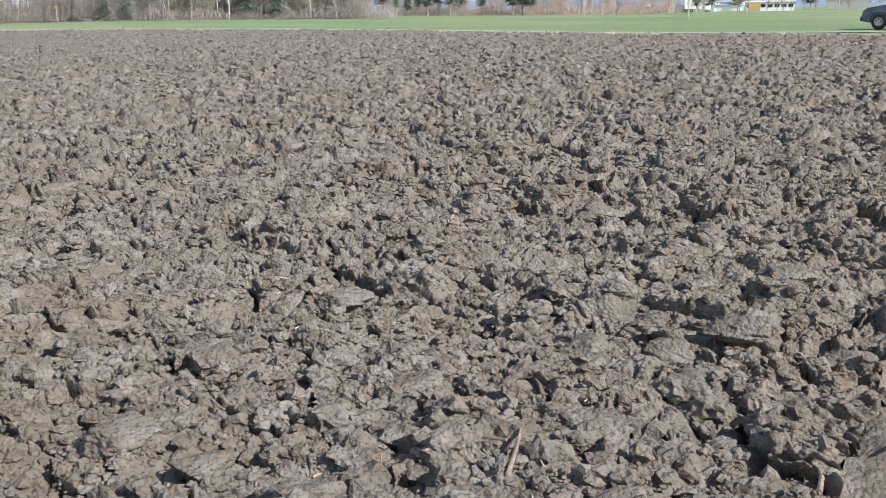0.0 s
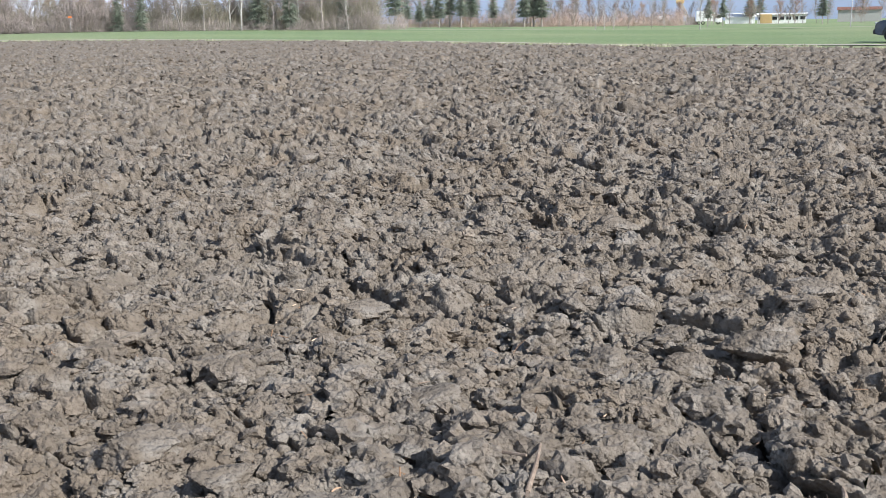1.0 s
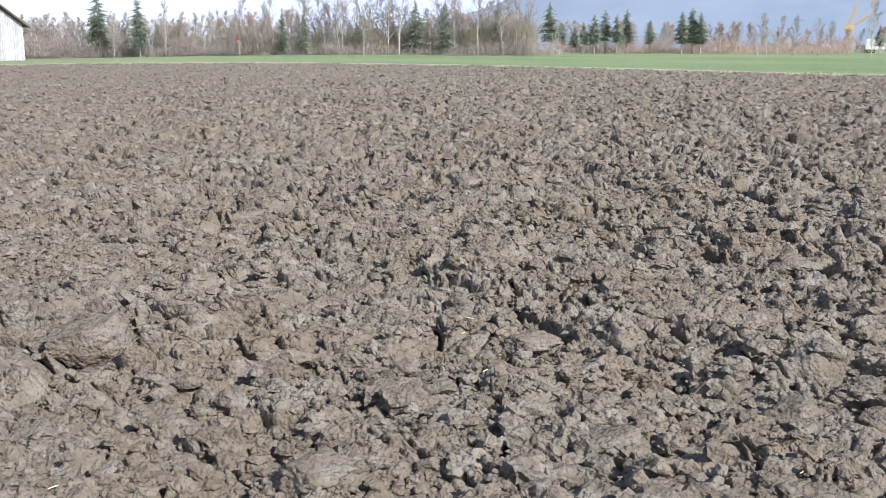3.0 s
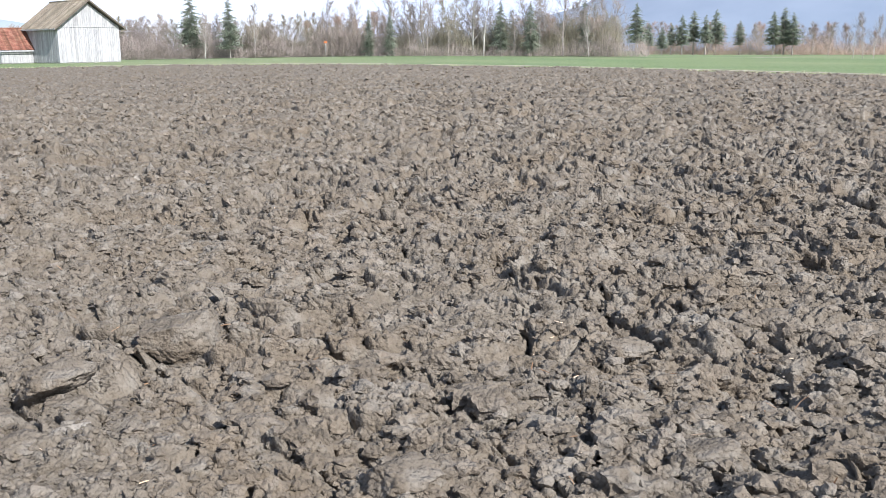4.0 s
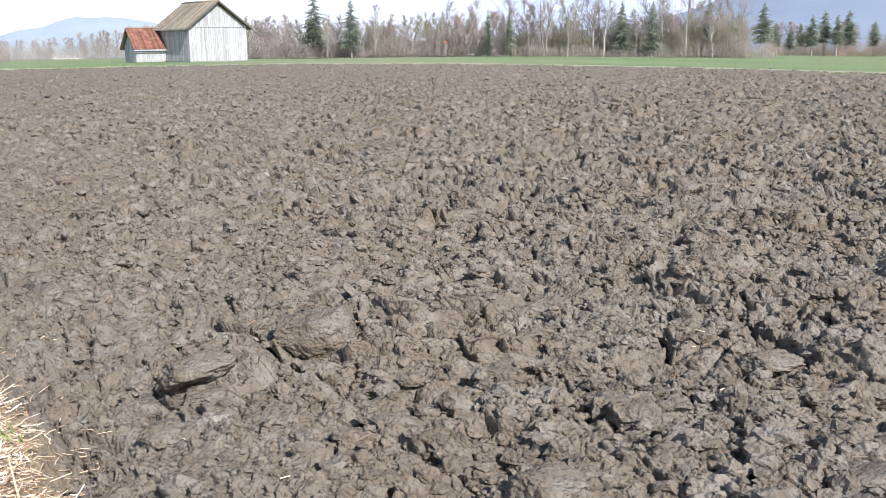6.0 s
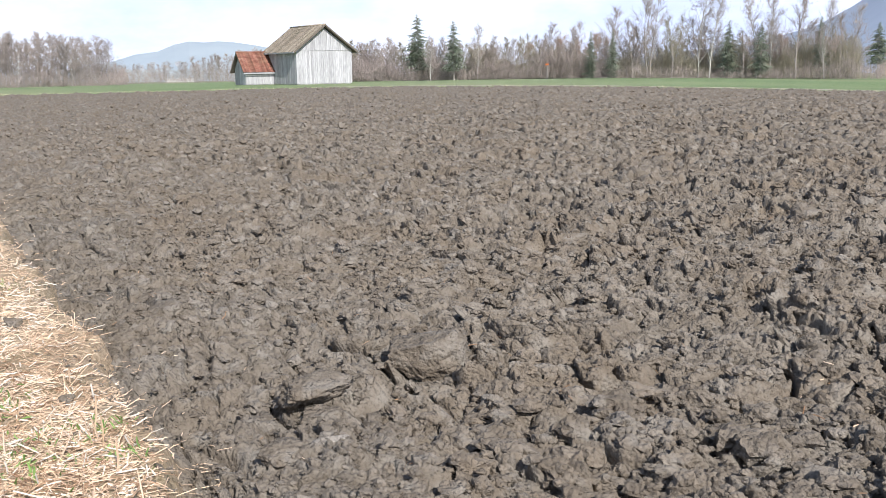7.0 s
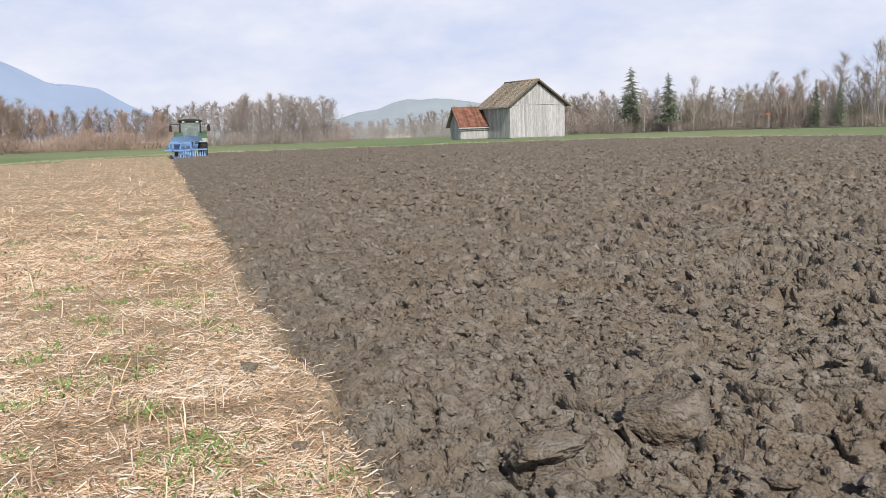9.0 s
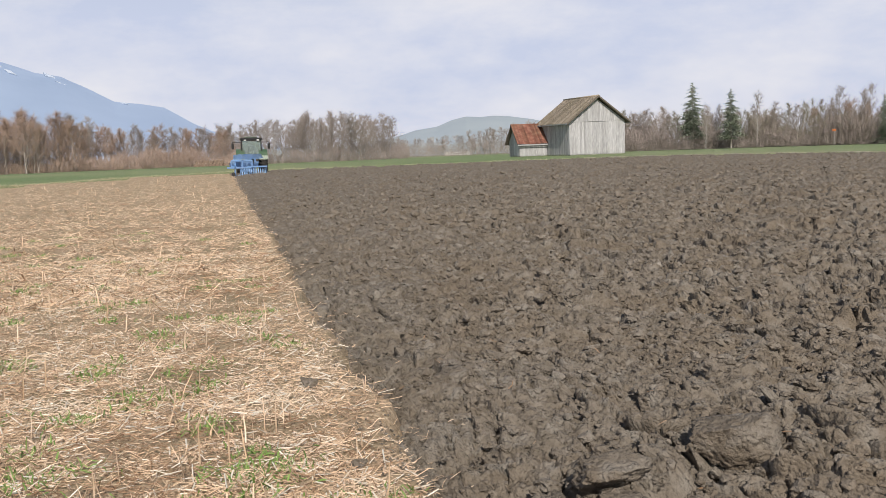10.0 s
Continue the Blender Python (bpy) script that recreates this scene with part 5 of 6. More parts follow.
def tractor():
    ob = tagged(new("tractor"), "green farm tractor seen from behind, pulling a plough", "tractor")
    wheels = [wheel(ob, sx_ * 0.92, 0.0, 0.92, 0.6, M_GREEN) for sx_ in (-1, 1)] + [wheel(ob, sx_ * 0.9, 2.75, 0.7, 0.5, M_GREEN) for sx_ in (-1, 1)]
    boxes("chassis", [((-0.32, -0.55, 0.55), (0.32, 3.3, 1.05)), ((-0.75, -0.12, 0.82), (0.75, 0.12, 1.02)), ((-0.7, 2.65, 0.6), (0.7, 2.85, 0.8))], M_BLACK, ob, 0.03)
    boxes("hood", [((-0.42, 1.35, 1.05), (0.42, 3.55, 1.75)), ((-0.38, 3.0, 1.0), (0.38, 3.75, 1.6))], M_GREEN, ob, 0.1)
    for sg in (-1, 1):
        bm = bmesh.new()
        for k in range(9):
            a0, a1 = radians(12 + 18 * k), radians(12 + 18 * (k + 1))
            lo = [(math.cos(a0), math.sin(a0)), (math.cos(a1), math.sin(a1))]
            vs = []
            for rr in (1.0, 1.05):
                for c, s in lo:
                    vs += [bm.verts.new((sg * 0.55, -c * rr, 0.92 + s * rr)), bm.verts.new((sg * 1.2, -c * rr, 0.92 + s * rr))]
            for f in ((0, 1, 3, 2), (4, 5, 7, 6), (0, 1, 5, 4), (2, 3, 7, 6), (0, 2, 6, 4), (1, 3, 7, 5)):
                bm.faces.new([vs[i] for i in f])
        part("mudguard", bm, M_GREEN, ob)
        boxes("rear_light", [((sg * 1.0 - 0.14, -0.62, 1.62), (sg * 1.0 + 0.14, -0.56, 1.74))], M_LAMP_RED, ob, 0.015)
        mirror = boxes("mirror", [((sg * 1.42 - 0.1, 1.0, 1.95), (sg * 1.42 + 0.1, 1.08, 2.42))], M_BLACK, ob, 0.03)
        bm = bmesh.new()
        tube(bm, (sg * 0.8, 1.1, 2.5), (sg * 1.42, 1.08, 2.52), 0.025)
        tube(bm, (sg * 1.42, 1.08, 2.53), (sg * 1.42, 1.06, 2.3), 0.025)
        part("mirror_arm", bm, M_BLACK, mirror)
        bm = bmesh.new()
        tube(bm, (sg * 0.78, -0.5, 1.3), (sg * 0.72, -0.42, 2.62), 0.06, 0.05)
        part("cab_pillar", bm, M_BLACK, ob)
        bm = bmesh.new()
        tube(bm, (sg * 0.8, 1.25, 1.2), (sg * 0.74, 1.15, 2.62), 0.05, 0.045)
        part("cab_pillar", bm, M_BLACK, ob)
        boxes("work_light", [((sg * 0.5 - 0.1, -0.62, 2.6), (sg * 0.5 + 0.1, -0.54, 2.7))], M_LAMP_CLEAR, ob, 0.02)
        boxes("side_window", [((sg * 0.77 - 0.008, -0.4, 1.45), (sg * 0.77 + 0.008, 1.15, 2.58))], M_GLASS, ob)
    boxes("rear_window", [((-0.7, -0.475, 1.5), (0.7, -0.46, 2.58))], M_GLASS, ob)
    boxes("windscreen", [((-0.7, 1.2, 1.5), (0.7, 1.215, 2.58))], M_GLASS, ob)
    boxes("cab_floor", [((-0.78, -0.5, 1.15), (0.78, 1.25, 1.4))], M_GREEN, ob, 0.04)
    boxes("cab_roof", [((-0.86, -0.6, 2.62), (0.86, 1.4, 2.84))], M_BLACK, ob, 0.08)
    boxes("roof_panel", [((-0.5, -0.3, 2.83), (0.5, 1.1, 2.9))], M_GREEN, ob, 0.03)
    boxes("seat", [((-0.26, 0.0, 1.4), (0.26, 0.5, 1.62)), ((-0.26, -0.08, 1.6), (0.26, 0.06, 2.2))], M_BLACK, ob, 0.05)
    bm = bmesh.new()
    tube(bm, (0.62, 1.5, 1.5), (0.62, 1.5, 2.75), 0.06)
    part("exhaust", bm, M_STEEL, ob)
    bm = bmesh.new()
    for sg in (-1, 1):
        tube(bm, (sg * 0.4, -0.4, 0.8), (sg * 0.45, -1.25, 0.65), 0.05)
        tube(bm, (sg * 0.35, -0.45, 1.25), (sg * 0.44, -1.0, 0.72), 0.035)
    tube(bm, (0, -0.45, 1.25), (0, -1.2, 1.3), 0.035)
    part("hitch", bm, M_BLACK, ob)
    return ob, wheels


def plough():
    ob = tagged(new("plough"), "blue reversible plough with a ring roller, in work behind the tractor", "plough")
    bm = bmesh.new()
    box_mesh(bm, (-0.09, -5.2, -0.09), (0.09, 0.0, 0.09), 0.02, Matrix.Translation((0.75, -1.5, 0.95)) @ pose(0, 0, 0, 0, 0, -21))
    part("main_beam", bm, M_BLUE, ob)
    boxes("headstock", [((-0.5, -1.5, 0.5), (0.5, -1.25, 0.7)), ((-0.14, -1.55, 0.5), (0.14, -1.3, 1.6)), ((-0.5, -1.48, 0.6), (-0.38, -1.3, 1.1)), ((0.38, -1.48, 0.6), (0.5, -1.3, 1.1))], M_BLUE, ob, 0.02)
    for k in range(5):
        c = Matrix.Translation((0.75, -1.5, 0.95)) @ pose(0, 0, 0, 0, 0, -21) @ Vector((0, -0.35 - 1.1 * k, 0))
        for sg in (-1, 1):
            bm = bmesh.new()
            box_mesh(bm, (c.x - 0.05, c.y - 0.09, min(c.z, c.z + sg * 0.62)), (c.x + 0.05, c.y + 0.09, max(c.z, c.z + sg * 0.62)), 0.015)
            leg = part("leg", bm, M_BLUE, ob)
            bm = bmesh.new()
            grid = []
            for i in range(6):
                row = []
                for j in range(4):
                    u, v = i / 5, j / 3
                    row.append(bm.verts.new((c.x - 0.12 + 0.55 * u, c.y + 0.35 - 0.75 * u, c.z + sg * (0.9 - 0.36 * v + 0.06 * u))))
                    row[-1].co.x += 0.2 * u * v
                grid.append(row)
            for i in range(5):
                for j in range(3):
                    bm.faces.new((grid[i][j], grid[i + 1][j], grid[i + 1][j + 1], grid[i][j + 1]))
            bmesh.ops.solidify(bm, geom=bm.faces[:], thickness=0.025)
            part("mouldboard", bm, M_BLUE_PALE, leg)
    hub = new("depth_wheel")
    hub.parent = ob
    bm = bmesh.new()
    ring(bm, (-1.1, -6.3, 0.22), (1, 0, 0), 0.28, 0.1, 18, 8, 1.3)
    part("tyre", bm, M_TYRE, hub)
    bm = bmesh.new()
    tube(bm, (-1.2, -6.3, 0.22), (-1.0, -6.3, 0.22), 0.2, sides=14)
    part("rim", bm, M_STEEL, hub)
    bm = bmesh.new()
    tube(bm, (-1.02, -6.3, 0.22), (-0.95, -6.0, 0.95), 0.05)
    part("arm", bm, M_BLUE, hub)
    roller = new("ring_roller")
    roller.parent = ob
    for k in range(11):
        bm = bmesh.new()
        ring(bm, (-0.45 + 0.17 * k, -5.4 + 0.1 * k, 0.4), (1, 0, 0), 0.42, 0.045, 20, 6, 0.8)
        for q in range(4):
            a = math.pi * q / 4
            tube(bm, (-0.45 + 0.17 * k, -5.4 + 0.1 * k + 0.42 * math.cos(a), 0.4 + 0.42 * math.sin(a)), (-0.45 + 0.17 * k, -5.4 + 0.1 * k - 0.42 * math.cos(a), 0.4 - 0.42 * math.sin(a)), 0.022, sides=6)
        part("roller_ring", bm, M_BLUE_PALE, roller)
    bm = bmesh.new()
    tube(bm, (-0.55, -5.46, 0.4), (1.35, -4.34, 0.4), 0.05)
    box_mesh(bm, (-0.6, -5.0, 0.9), (1.4, -4.85, 1.02), 0.02)
    for xx in (-0.55, 0.4, 1.35):
        tube(bm, (xx, -5.1 + 0.58 * xx, 0.4), (xx, -4.92, 1.0), 0.035)
    part("roller_frame", bm, M_BLUE, roller)
    bm = bmesh.new()
    box_mesh(bm, (-1.55, -6.1, 0.85), (0.2, -5.96, 0.98), 0.02)
    box_mesh(bm, (-1.25, -6.05, 1.36), (0.3, -5.93, 1.5), 0.02)
    for xx in (-1.25, -0.5, 0.2):
        box_mesh(bm, (xx, -6.05, 0.95), (xx + 0.1, -5.93, 1.4), 0.02)
    part("turnover_frame", bm, M_BLUE, ob)
    # the resting row of bodies, turned up above the beam
    for k in range(5):
        cx, cy = -1.2 + 0.44 * k, -6.0 + 0.35 * k
        leg = boxes("leg", [((cx - 0.05, cy + 0.2, 0.85), (cx + 0.05, cy + 0.32, 1.3))], M_BLUE, ob, 0.015)
        bm = bmesh.new()
        grid = [[bm.verts.new((cx - 0.18 + 0.36 * u / 5 + 0.06 * v / 3, cy + 0.12 - 0.22 * math.sin(math.pi * v / 6) + 0.12 * u / 5, 1.02 + 0.36 * v / 3 - 0.05 * u / 5)) for v in range(4)] for u in range(6)]
        for u in range(5):
            for v in range(3):
                bm.faces.new((grid[u][v], grid[u + 1][v], grid[u + 1][v + 1], grid[u][v + 1]))
        bmesh.ops.solidify(bm, geom=bm.faces[:], thickness=0.025)
        part("mouldboard", bm, M_BLUE_PALE, leg)
    return ob


def car():
    ob = tagged(new("car"), "dark blue-grey off-road car parked on the field track", "car")
    bm = bmesh.new()
    prof = [(0.0, 0.42), (0.02, 0.85), (0.18, 1.02), (1.15, 1.14), (1.9, 1.72), (2.2, 1.8), (4.0, 1.78), (4.45, 1.2), (4.6, 1.1), (4.62, 0.5), (4.4, 0.38), (0.3, 0.34)]
    left = [bm.verts.new((x, -0.92 + 0.14 * max(0, z - 1.1), z)) for x, z in prof]
    right = [bm.verts.new((x, 0.92 - 0.14 * max(0, z - 1.1), z)) for x, z in prof]
    bm.faces.new(left), bm.faces.new(right[::-1])
    for i in range(len(prof)):
        j = (i + 1) % len(prof)
        bm.faces.new((left[i], left[j], right[j], right[i]))
    bmesh.ops.bevel(bm, geom=bm.edges[:], offset=0.05, segments=2, affect="EDGES")
    part("body", bm, M_CAR, ob, smooth_faces=False)
    for wx in (0.85, 3.65):
        for wy in (-0.84, 0.84):
            hub = new("wheel")
            hub.parent = ob
            bm = bmesh.new()
            ring(bm, (wx, wy, 0.38), (0, 1, 0), 0.28, 0.1, 24, 8, 1.2)
            part("tyre", bm, M_TYRE, hub)
            bm = bmesh.new()
            tube(bm, (wx, wy - 0.1, 0.38), (wx, wy + 0.1, 0.38), 0.07, sides=12)
            ring(bm, (wx, wy + (0.08 if wy > 0 else -0.08), 0.38), (0, 1, 0), 0.19, 0.025, 20, 6)
            for k in range(6):
                a = 2 * math.pi * k / 6
                tube(bm, (wx, wy + (0.09 if wy > 0 else -0.09), 0.38), (wx + 0.19 * math.cos(a), wy + (0.08 if wy > 0 else -0.08), 0.38 + 0.19 * math.sin(a)), 0.028, sides=6)
            part("rim", bm, M_STEEL, hub, "silver alloy rim")
            bm = bmesh.new()
            ring(bm, (wx, wy + (0.06 if wy > 0 else -0.06), 0.4), (0, 1, 0), 0.42, 0.04, 24, 6)
            bmesh.ops.bisect_plane(bm, geom=bm.verts[:] + bm.edges[:] + bm.faces[:], plane_co=(0, 0, 0.36), plane_no=(0, 0, -1), clear_outer=True)
            part("wheel_arch", bm, M_BLACK, ob)
    for sg in (-1, 1):
        boxes("headlight", [((-0.01, sg * 0.68 - 0.18, 0.82), (0.14, sg * 0.68 + 0.18, 0.98))], M_LAMP_CLEAR, ob, 0.03)
        boxes("side_window", [((1.75, sg * 0.862 - 0.01, 1.2), (2.55, sg * 0.862 + 0.01, 1.6))], M_GLASS, ob, 0.004)
        boxes("side_window", [((2.65, sg * 0.862 - 0.01, 1.2), (3.4, sg * 0.862 + 0.01, 1.62))], M_GLASS, ob, 0.004)
        boxes("side_mirror", [((1.45, sg * 1.0 - 0.1, 1.15), (1.6, sg * 1.0 + 0.1, 1.32))], M_CAR, ob, 0.03)
        boxes("sill", [((1.3, sg * 0.93 - 0.03, 0.34), (3.2, sg * 0.93 + 0.03, 0.5))], M_BLACK, ob, 0.01)
    boxes("bumper", [((-0.08, -0.9, 0.4), (0.12, 0.9, 0.64))], M_BLACK, ob, 0.05)
    x, y = 56.5 * math.sin(radians(23.12)), 56.5 * math.cos(radians(23.12))
    ob.matrix_world = pose(x, y, height(x, y), 0, 0, -46) @ Matrix.Scale(1.05, 4)
    return ob


# gravel track beside the far edge, under the car
bm = bmesh.new()
rows_ = []
for k in range(80):
    az = -34 + 74 * k / 79
    reach = float(np.interp(az, [a for a, _ in FAR_EDGE], [r for _, r in FAR_EDGE]))
    rows_.append([])
    for o in (1.6, 2.6, 3.6):
        r = reach + (o if az < 12 else o + (az - 12) * 0.28)
        x, y = r * math.sin(radians(az)), r * math.cos(radians(az))
        rows_[-1].append(bm.verts.new((x, y, height(x, y) + 0.02 + 0.012 * noise.noise(Vector((x, y, 0))))))
for k in range(79):
    for j in range(2):
        bm.faces.new((rows_[k][j], rows_[k + 1][j], rows_[k + 1][j + 1], rows_[k][j + 1]))
tagged(part("track", bm, M_TRACK), "pale gravel field track with worn ruts", "track", kind="structure")
bm = bmesh.new()
rows_ = []
for k in range(90):
    az = -30 + 62 * k / 89
    rows_.append([])
    for r in (138.0, 139.5, 141.0):
        x, y = r * math.sin(radians(az)), r * math.cos(radians(az))
        rows_[-1].append(bm.verts.new((x, y, height(x, y) + 0.14 + 0.02 * noise.noise(Vector((x, y, 0))))))
for k in range(89):
    for j in range(2):
        bm.faces.new((rows_[k][j], rows_[k + 1][j], rows_[k + 1][j + 1], rows_[k][j + 1]))
tagged(part("track_far", bm, M_TRACK), "pale gravel track along the far side of the meadow", "track", kind="structure")
car()


# ---- far works yard ----
def at_bearing(bearing, distance, up=0.0):
    x, y = distance * math.sin(radians(bearing)), distance * math.cos(radians(bearing))
    return x, y, height(x, y) + up


# village walls, veiled by the same painted haze glow
M_FAR_WALL = haze("hazed_far_walls", (0.2, 0.2, 0.2), (0.27, 0.27, 0.26), (0.4, 0.46, 0.56), 0.4)


def shed_building(name, bearing, distance, wide, deep, tall, mat, label, windows=0, roof=0.8, turn=0.0):
    ob = tagged(new(name), label, "building")
    ob.matrix_world = pose(*at_bearing(bearing, distance), 0, 0, -bearing + turn)
    boxes("wall", [((-wide / 2, 0, -1), (wide / 2, deep, tall))], mat, ob, 0.05)
    bm = bmesh.new()
    e = [(-wide / 2 - 0.4, -0.5, tall), (wide / 2 + 0.4, -0.5, tall), (wide / 2 + 0.4, deep + 0.5, tall), (-wide / 2 - 0.4, deep + 0.5, tall)]
    lo = [bm.verts.new(v) for v in e]
    r = [bm.verts.new((-wide / 2 - 0.4, deep / 2, tall + roof)), bm.verts.new((wide / 2 + 0.4, deep / 2, tall + roof))]
    bm.faces.new(lo), bm.faces.new((lo[0], lo[1], r[1], r[0])), bm.faces.new((lo[2], lo[3], r[0], r[1])), bm.faces.new((lo[1], lo[2], r[1])), bm.faces.new((lo[3], lo[0], r[0]))
    part("roof", bm, mat if mat in (M_WHITE, M_FAR_WALL) else M_TILE_RED, ob)
    for k in range(windows):
        x = -wide / 2 + wide * (k + 0.5) / windows
        win = boxes("window", [((x - 0.75, -0.06, tall * 0.38), (x + 0.75, 0.02, tall * 0.8))], M_WHITE, ob, 0.02)
        boxes("pane", [((x - 0.65, -0.09, tall * 0.42), (x + 0.65, -0.055, tall * 0.77))], M_BLACK, win)
    return ob


shed_building("site_office", 18.15, 300, 13, 5, 2.5, M_WHITE, "long white site office with a row of windows", 7, 0.4)
shed_building("warehouse", 16.0, 330, 9, 8, 2.0, M_WHITE, "white warehouse with a low pitched roof", 0, 1.2)
shed_building("warehouse", 22.0, 380, 14, 12, 4.0, M_PLINTH, "grey open storage hall among trees", 0, 1.0)
shed_building("warehouse", 11.8, 420, 6, 6, 1.8, M_WHITE, "pale distant hall behind bare trees", 0, 1.2)
shed_building("house", -41.2, 700, 18, 8, 1.4, M_WHITE, "low white glasshouse across the meadow", 0, 1.0)
for b_, d_, w_, t_ in ((-42.6, 1500, 6, 3), (-41.9, 1600, 7, 3.5), (-41.3, 1550, 6, 3), (-40.4, 1620, 7, 3), (-43.2, 1520, 6, 3), (-39.6, 1600, 7, 3)):
    h_ = shed_building("house", b_, d_, w_, 9, t_, M_FAR_WALL, "small pale village house below the hill", 1, 2.0)
    h_.location.z = 1.6 + d_ * math.tan(radians(0.28 + 0.12 * math.sin(b_ * 5)))
boxes("plinth", [((-300, 0, -40), (300, 260, -0.5))], M_HILL, tagged(new("village_terrace"), "wooded terrace carrying the village below the hill", "terrace", kind="structure")).parent.matrix_world = pose(1480 * math.sin(radians(-41.5)), 1480 * math.cos(radians(-41.5)), 1.6 + 1480 * math.tan(radians(0.14)), 0, 0, 41.5)


def yellow_container():
    ob = tagged(new("container"), "yellow steel container in the works yard", "container")
    ob.matrix_world = pose(*at_bearing(17.35, 295), 0, 0, -17)
    boxes("box", [((-1.6, 0, 0.1), (1.6, 2.4, 2.6))], M_YELLOW, ob, 0.04)
    for k in range(8):
        boxes("rib", [((-1.45 + 0.4 * k, -0.05, 0.2), (-1.3 + 0.4 * k, 0.0, 2.5))], M_YELLOW, ob)
    return ob


def lorry():
    ob = tagged(new("lorry"), "white lorry parked in the works yard", "lorry")
    ob.matrix_world = pose(*at_bearing(14.35, 290), 0, 0, -14)
    boxes("box", [((-3.4, 0, 0.9), (1.6, 2.4, 3.7))], M_WHITE, ob, 0.1)
    boxes("cab", [((1.8, 0.05, 0.5), (3.6, 2.35, 2.9))], M_WHITE, ob, 0.25)
    boxes("window", [((2.1, 0.02, 1.8), (3.3, 0.06, 2.5))], M_BLACK, ob)
    for wx in (-2.6, -1.5, 2.6):
        bm = bmesh.new()
        ring(bm, (wx, 0.2, 0.5), (0, 1, 0), 0.36, 0.14, 16, 6)
        part("tyre", bm, M_TYRE, ob)
    return ob


def crane():
    """A lattice crane folded in a zigzag, yellow."""
    ob = tagged(new("crane"), "folded yellow lattice crane above the works yard", "crane")
    ob.matrix_world = pose(*at_bearing(12.95, 300), 0, 0, -12.95) @ Matrix.Scale(0.86, 4)

    def boom(name, a, b, half):
        a, b = Vector(a), Vector(b)
        bm = bmesh.new()
        d = (b - a).normalized()
        s, u = d.cross(Vector((0, 1, 0))).normalized() * half, Vector((0, half, 0))
        corners = (s + u, s - u, -s - u, -s + u)
        for c in corners:
            tube(bm, a + c, b + c, 0.11, sides=5)
        n = max(2, round((b - a).length / (half * 2.4)))
        for k in range(n):
            p, q = a.lerp(b, k / n), a.lerp(b, (k + 1) / n)
            for i in range(4):
                tube(bm, p + corners[i], q + corners[(i + 1) % 4], 0.07, sides=4)
        return part(name, bm, M_YELLOW, ob)

    boom("mast", (2.4, 0, 1.0), (-1.2, 0, 7.6), 0.45)
    boom("jib", (-0.6, 0, 7.8), (6.3, 0, 12.6), 0.35)
    boom("counter_jib", (-1.4, 0, 8.2), (1.1, 0, 15.6), 0.35)
    bm = bmesh.new()
    tube(bm, (6.3, 0, 12.8), (6.0, 0, 15.6), 0.09, sides=5)
    tube(bm, (1.1, 0, 15.6), (0.9, 0, 11.0), 0.09, sides=5)
    tube(bm, (6.0, 0, 15.6), (1.4, 0, 10.0), 0.06, sides=5)
    part("stay", bm, M_YELLOW, ob)
    boxes("hinge_box", [((-2.3, -0.8, 7.0), (0.4, 0.8, 8.6))], M_YELLOW, ob, 0.1)
    boxes("base", [((1.0, -2.0, -0.2), (5.0, 2.0, 1.2)), ((1.5, -1.2, 1.2), (4.2, 1.2, 2.4))], M_BEAM, ob, 0.1, "rusty ballast base")
    return ob


yellow_container()
lorry()
crane()


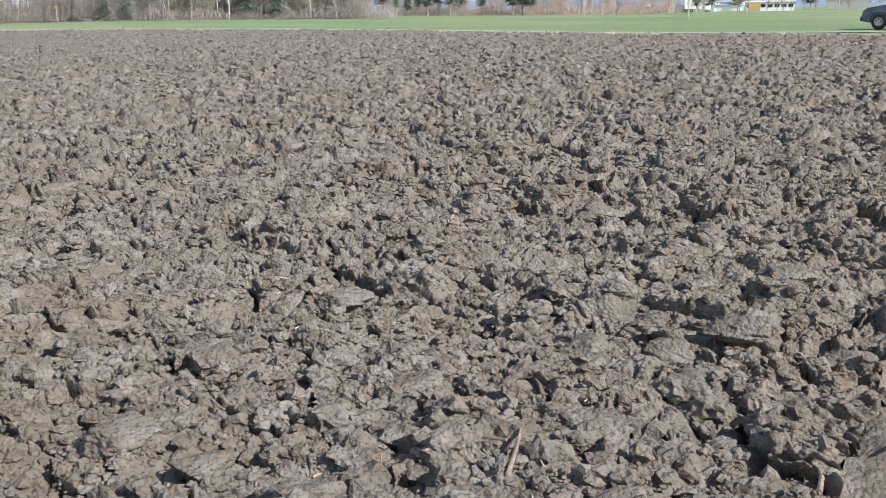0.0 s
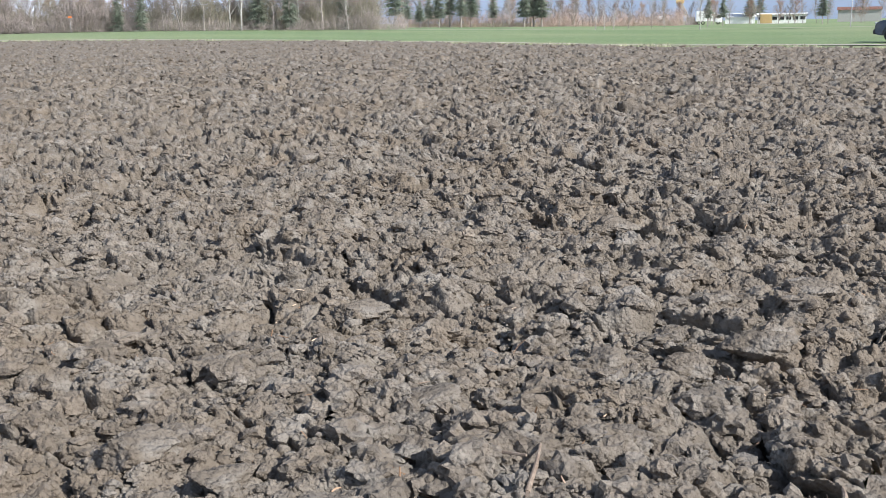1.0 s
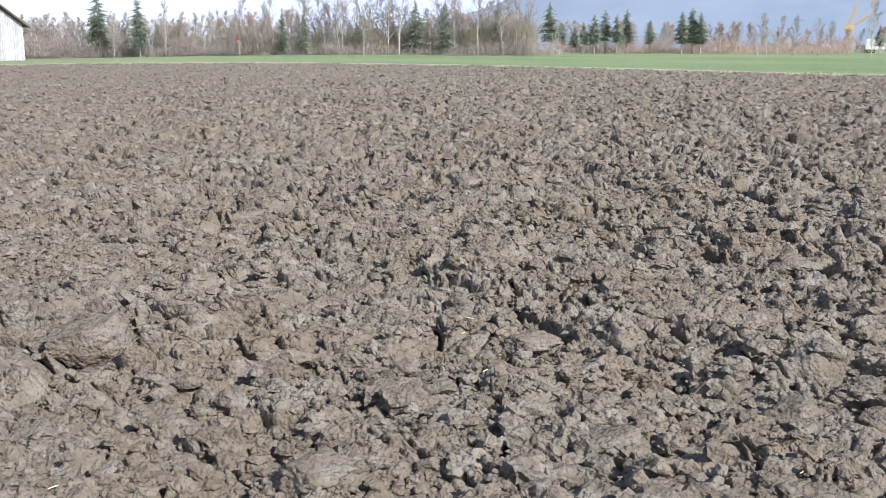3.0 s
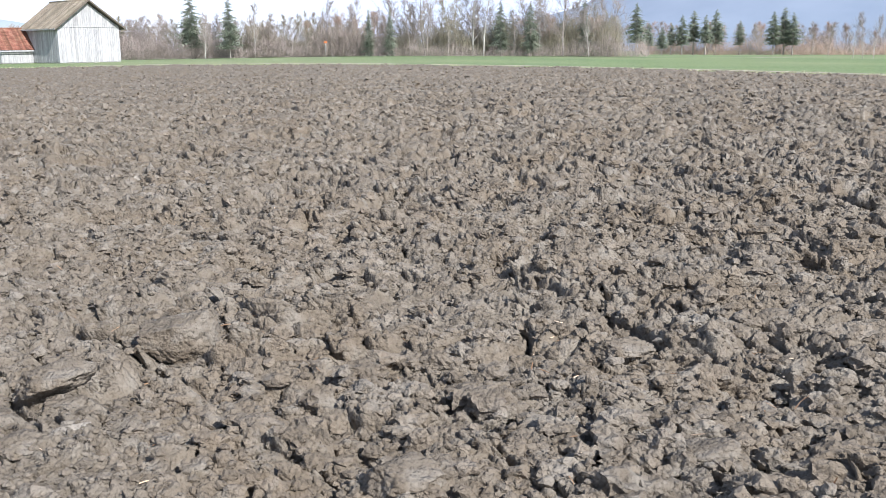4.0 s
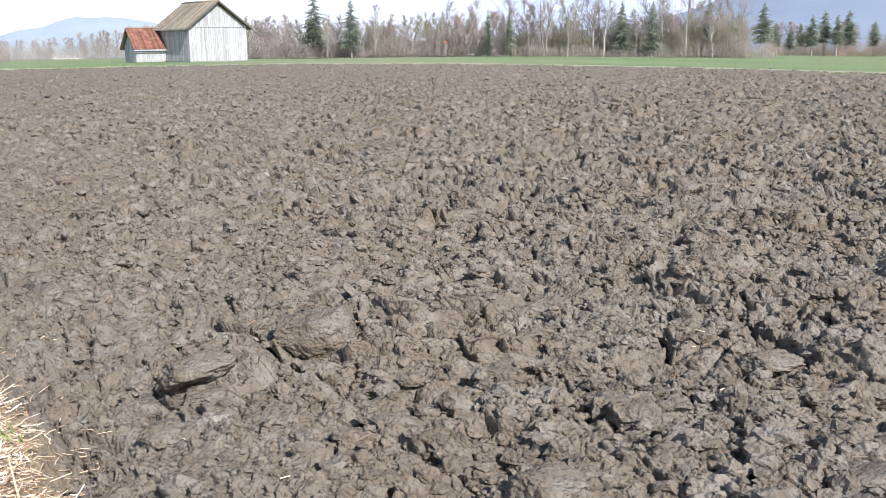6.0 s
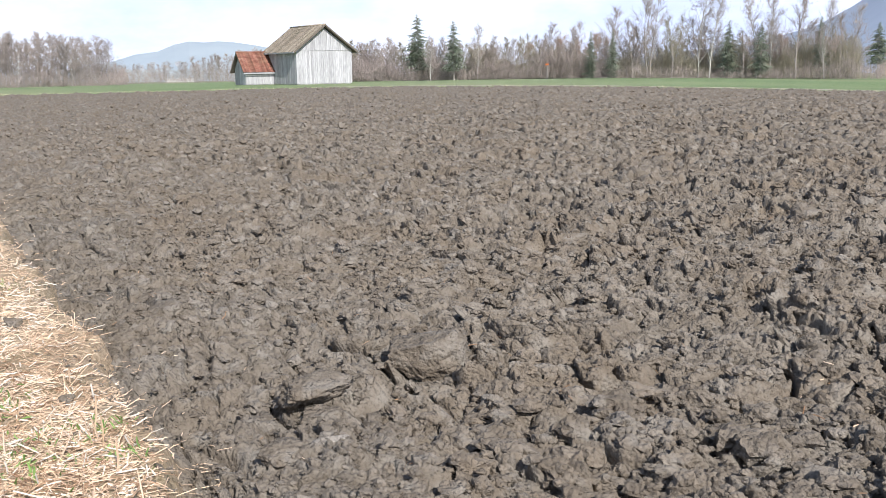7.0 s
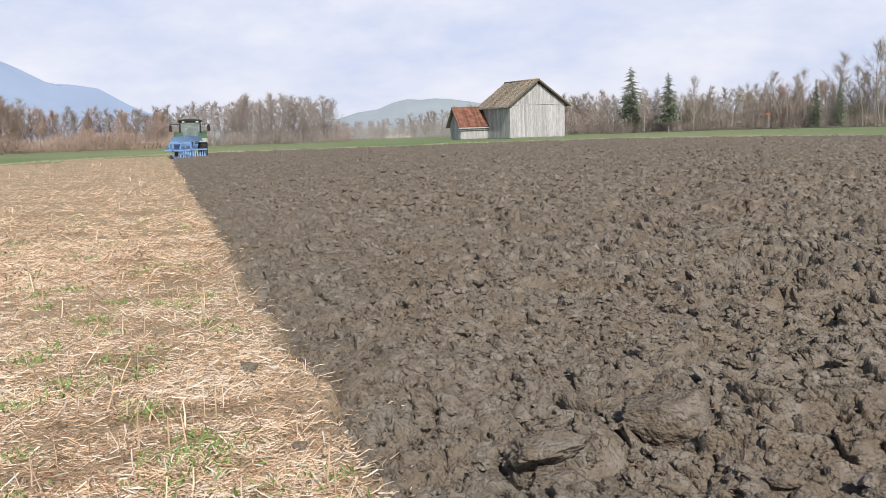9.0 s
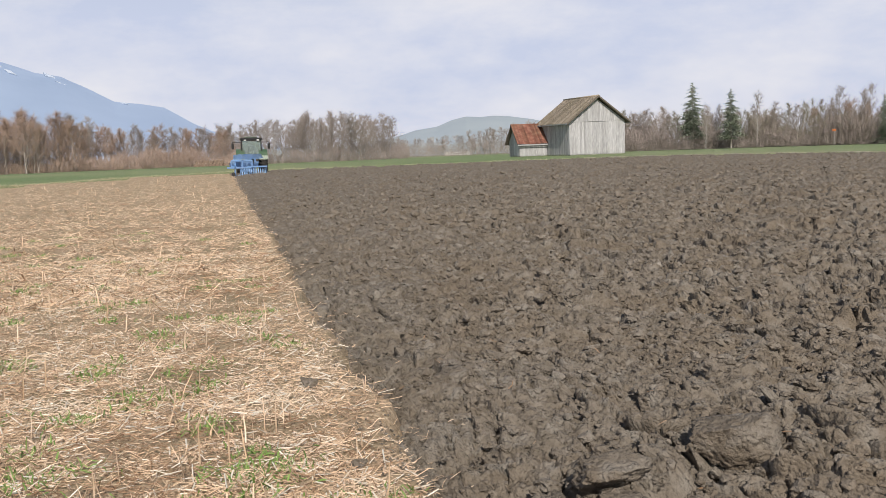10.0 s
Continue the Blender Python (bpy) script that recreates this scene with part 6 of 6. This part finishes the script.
def post(name, bearing, distance, tall, radius, mat, label, cap=None, category="post"):
    ob = tagged(new(name), label, category)
    ob.matrix_world = pose(*at_bearing(bearing, distance, -0.1))
    bm = bmesh.new()
    tube(bm, (0, 0, 0), (0, 0, tall), radius, radius * 0.9, 8)
    part("pole", bm, mat, ob)
    if cap:
        boxes("cap", [((-0.24, -0.06, tall - 0.16), (0.24, 0.06, tall + 0.08))], cap, ob, 0.04, "orange marker head")
    return ob


post("marker_post", -20.65, 146, 2.2, 0.035, M_BOARD, "white marker post with an orange head at the wood", M_ORANGE)
post("utility_pole", 21.6, 150, 9.0, 0.07, M_BOARD, "pale wooden utility pole in the meadow")


def log_stack():
    """Cut logs stacked at the wood's edge behind the meadow."""
    ob = tagged(new("log_stack"), "stack of cut pale logs at the wood's edge", "log stack")
    ob.matrix_world = pose(*at_bearing(-55.3, 178), 0, 0, 57.4)
    rnd = random.Random(5)
    for k in range(17):
        row, col = divmod(k, 9)
        bm = bmesh.new()
        x, z = -2.6 + col * 0.62 + 0.3 * (row % 2), 0.28 + row * 0.5
        tube(bm, (x, -1.2 + rnd.uniform(-0.2, 0.2), z), (x + rnd.uniform(-0.05, 0.05), 1.2, z), 0.3 * rnd.uniform(0.85, 1.05), sides=9)
        part("log", bm, M_LOG, ob)
    return ob


log_stack()
TRACTOR, WHEELS = tractor()
PLOUGH = plough()


def motions():
    """The tractor and plough draw away along the furrow; the wheels roll."""
    speed, end, aside = 2.2, 74.0, 1.5

    def rows(lower=0.0, shift=0.15):
        out = []
        for k in range(21):
            t = k * 0.5
            s = end - speed * (10.0 - t)
            x = -4.84 + EDGE_ALONG.x * s + EDGE_ACROSS.x * (aside + shift)
            y = 4.30 + EDGE_ALONG.y * s + EDGE_ACROSS.y * (aside + shift)
            out.append((t, pose(x, y, height(x, y) - 0.12 - lower, 0.3 * math.sin(t * 2.1), 1.5 + 0.4 * math.sin(t * 1.7 + 1), 54.8)))
        return out

    walk(TRACTOR, rows())
    walk(PLOUGH, rows(0.3, -0.3))
    for w in WHEELS:
        r = w.location.z
        here = tuple(w.location)
        walk(w, [(k * 0.5, pose(*here, -math.degrees(speed * 0.5 * k / r))) for k in range(21)])


motions()
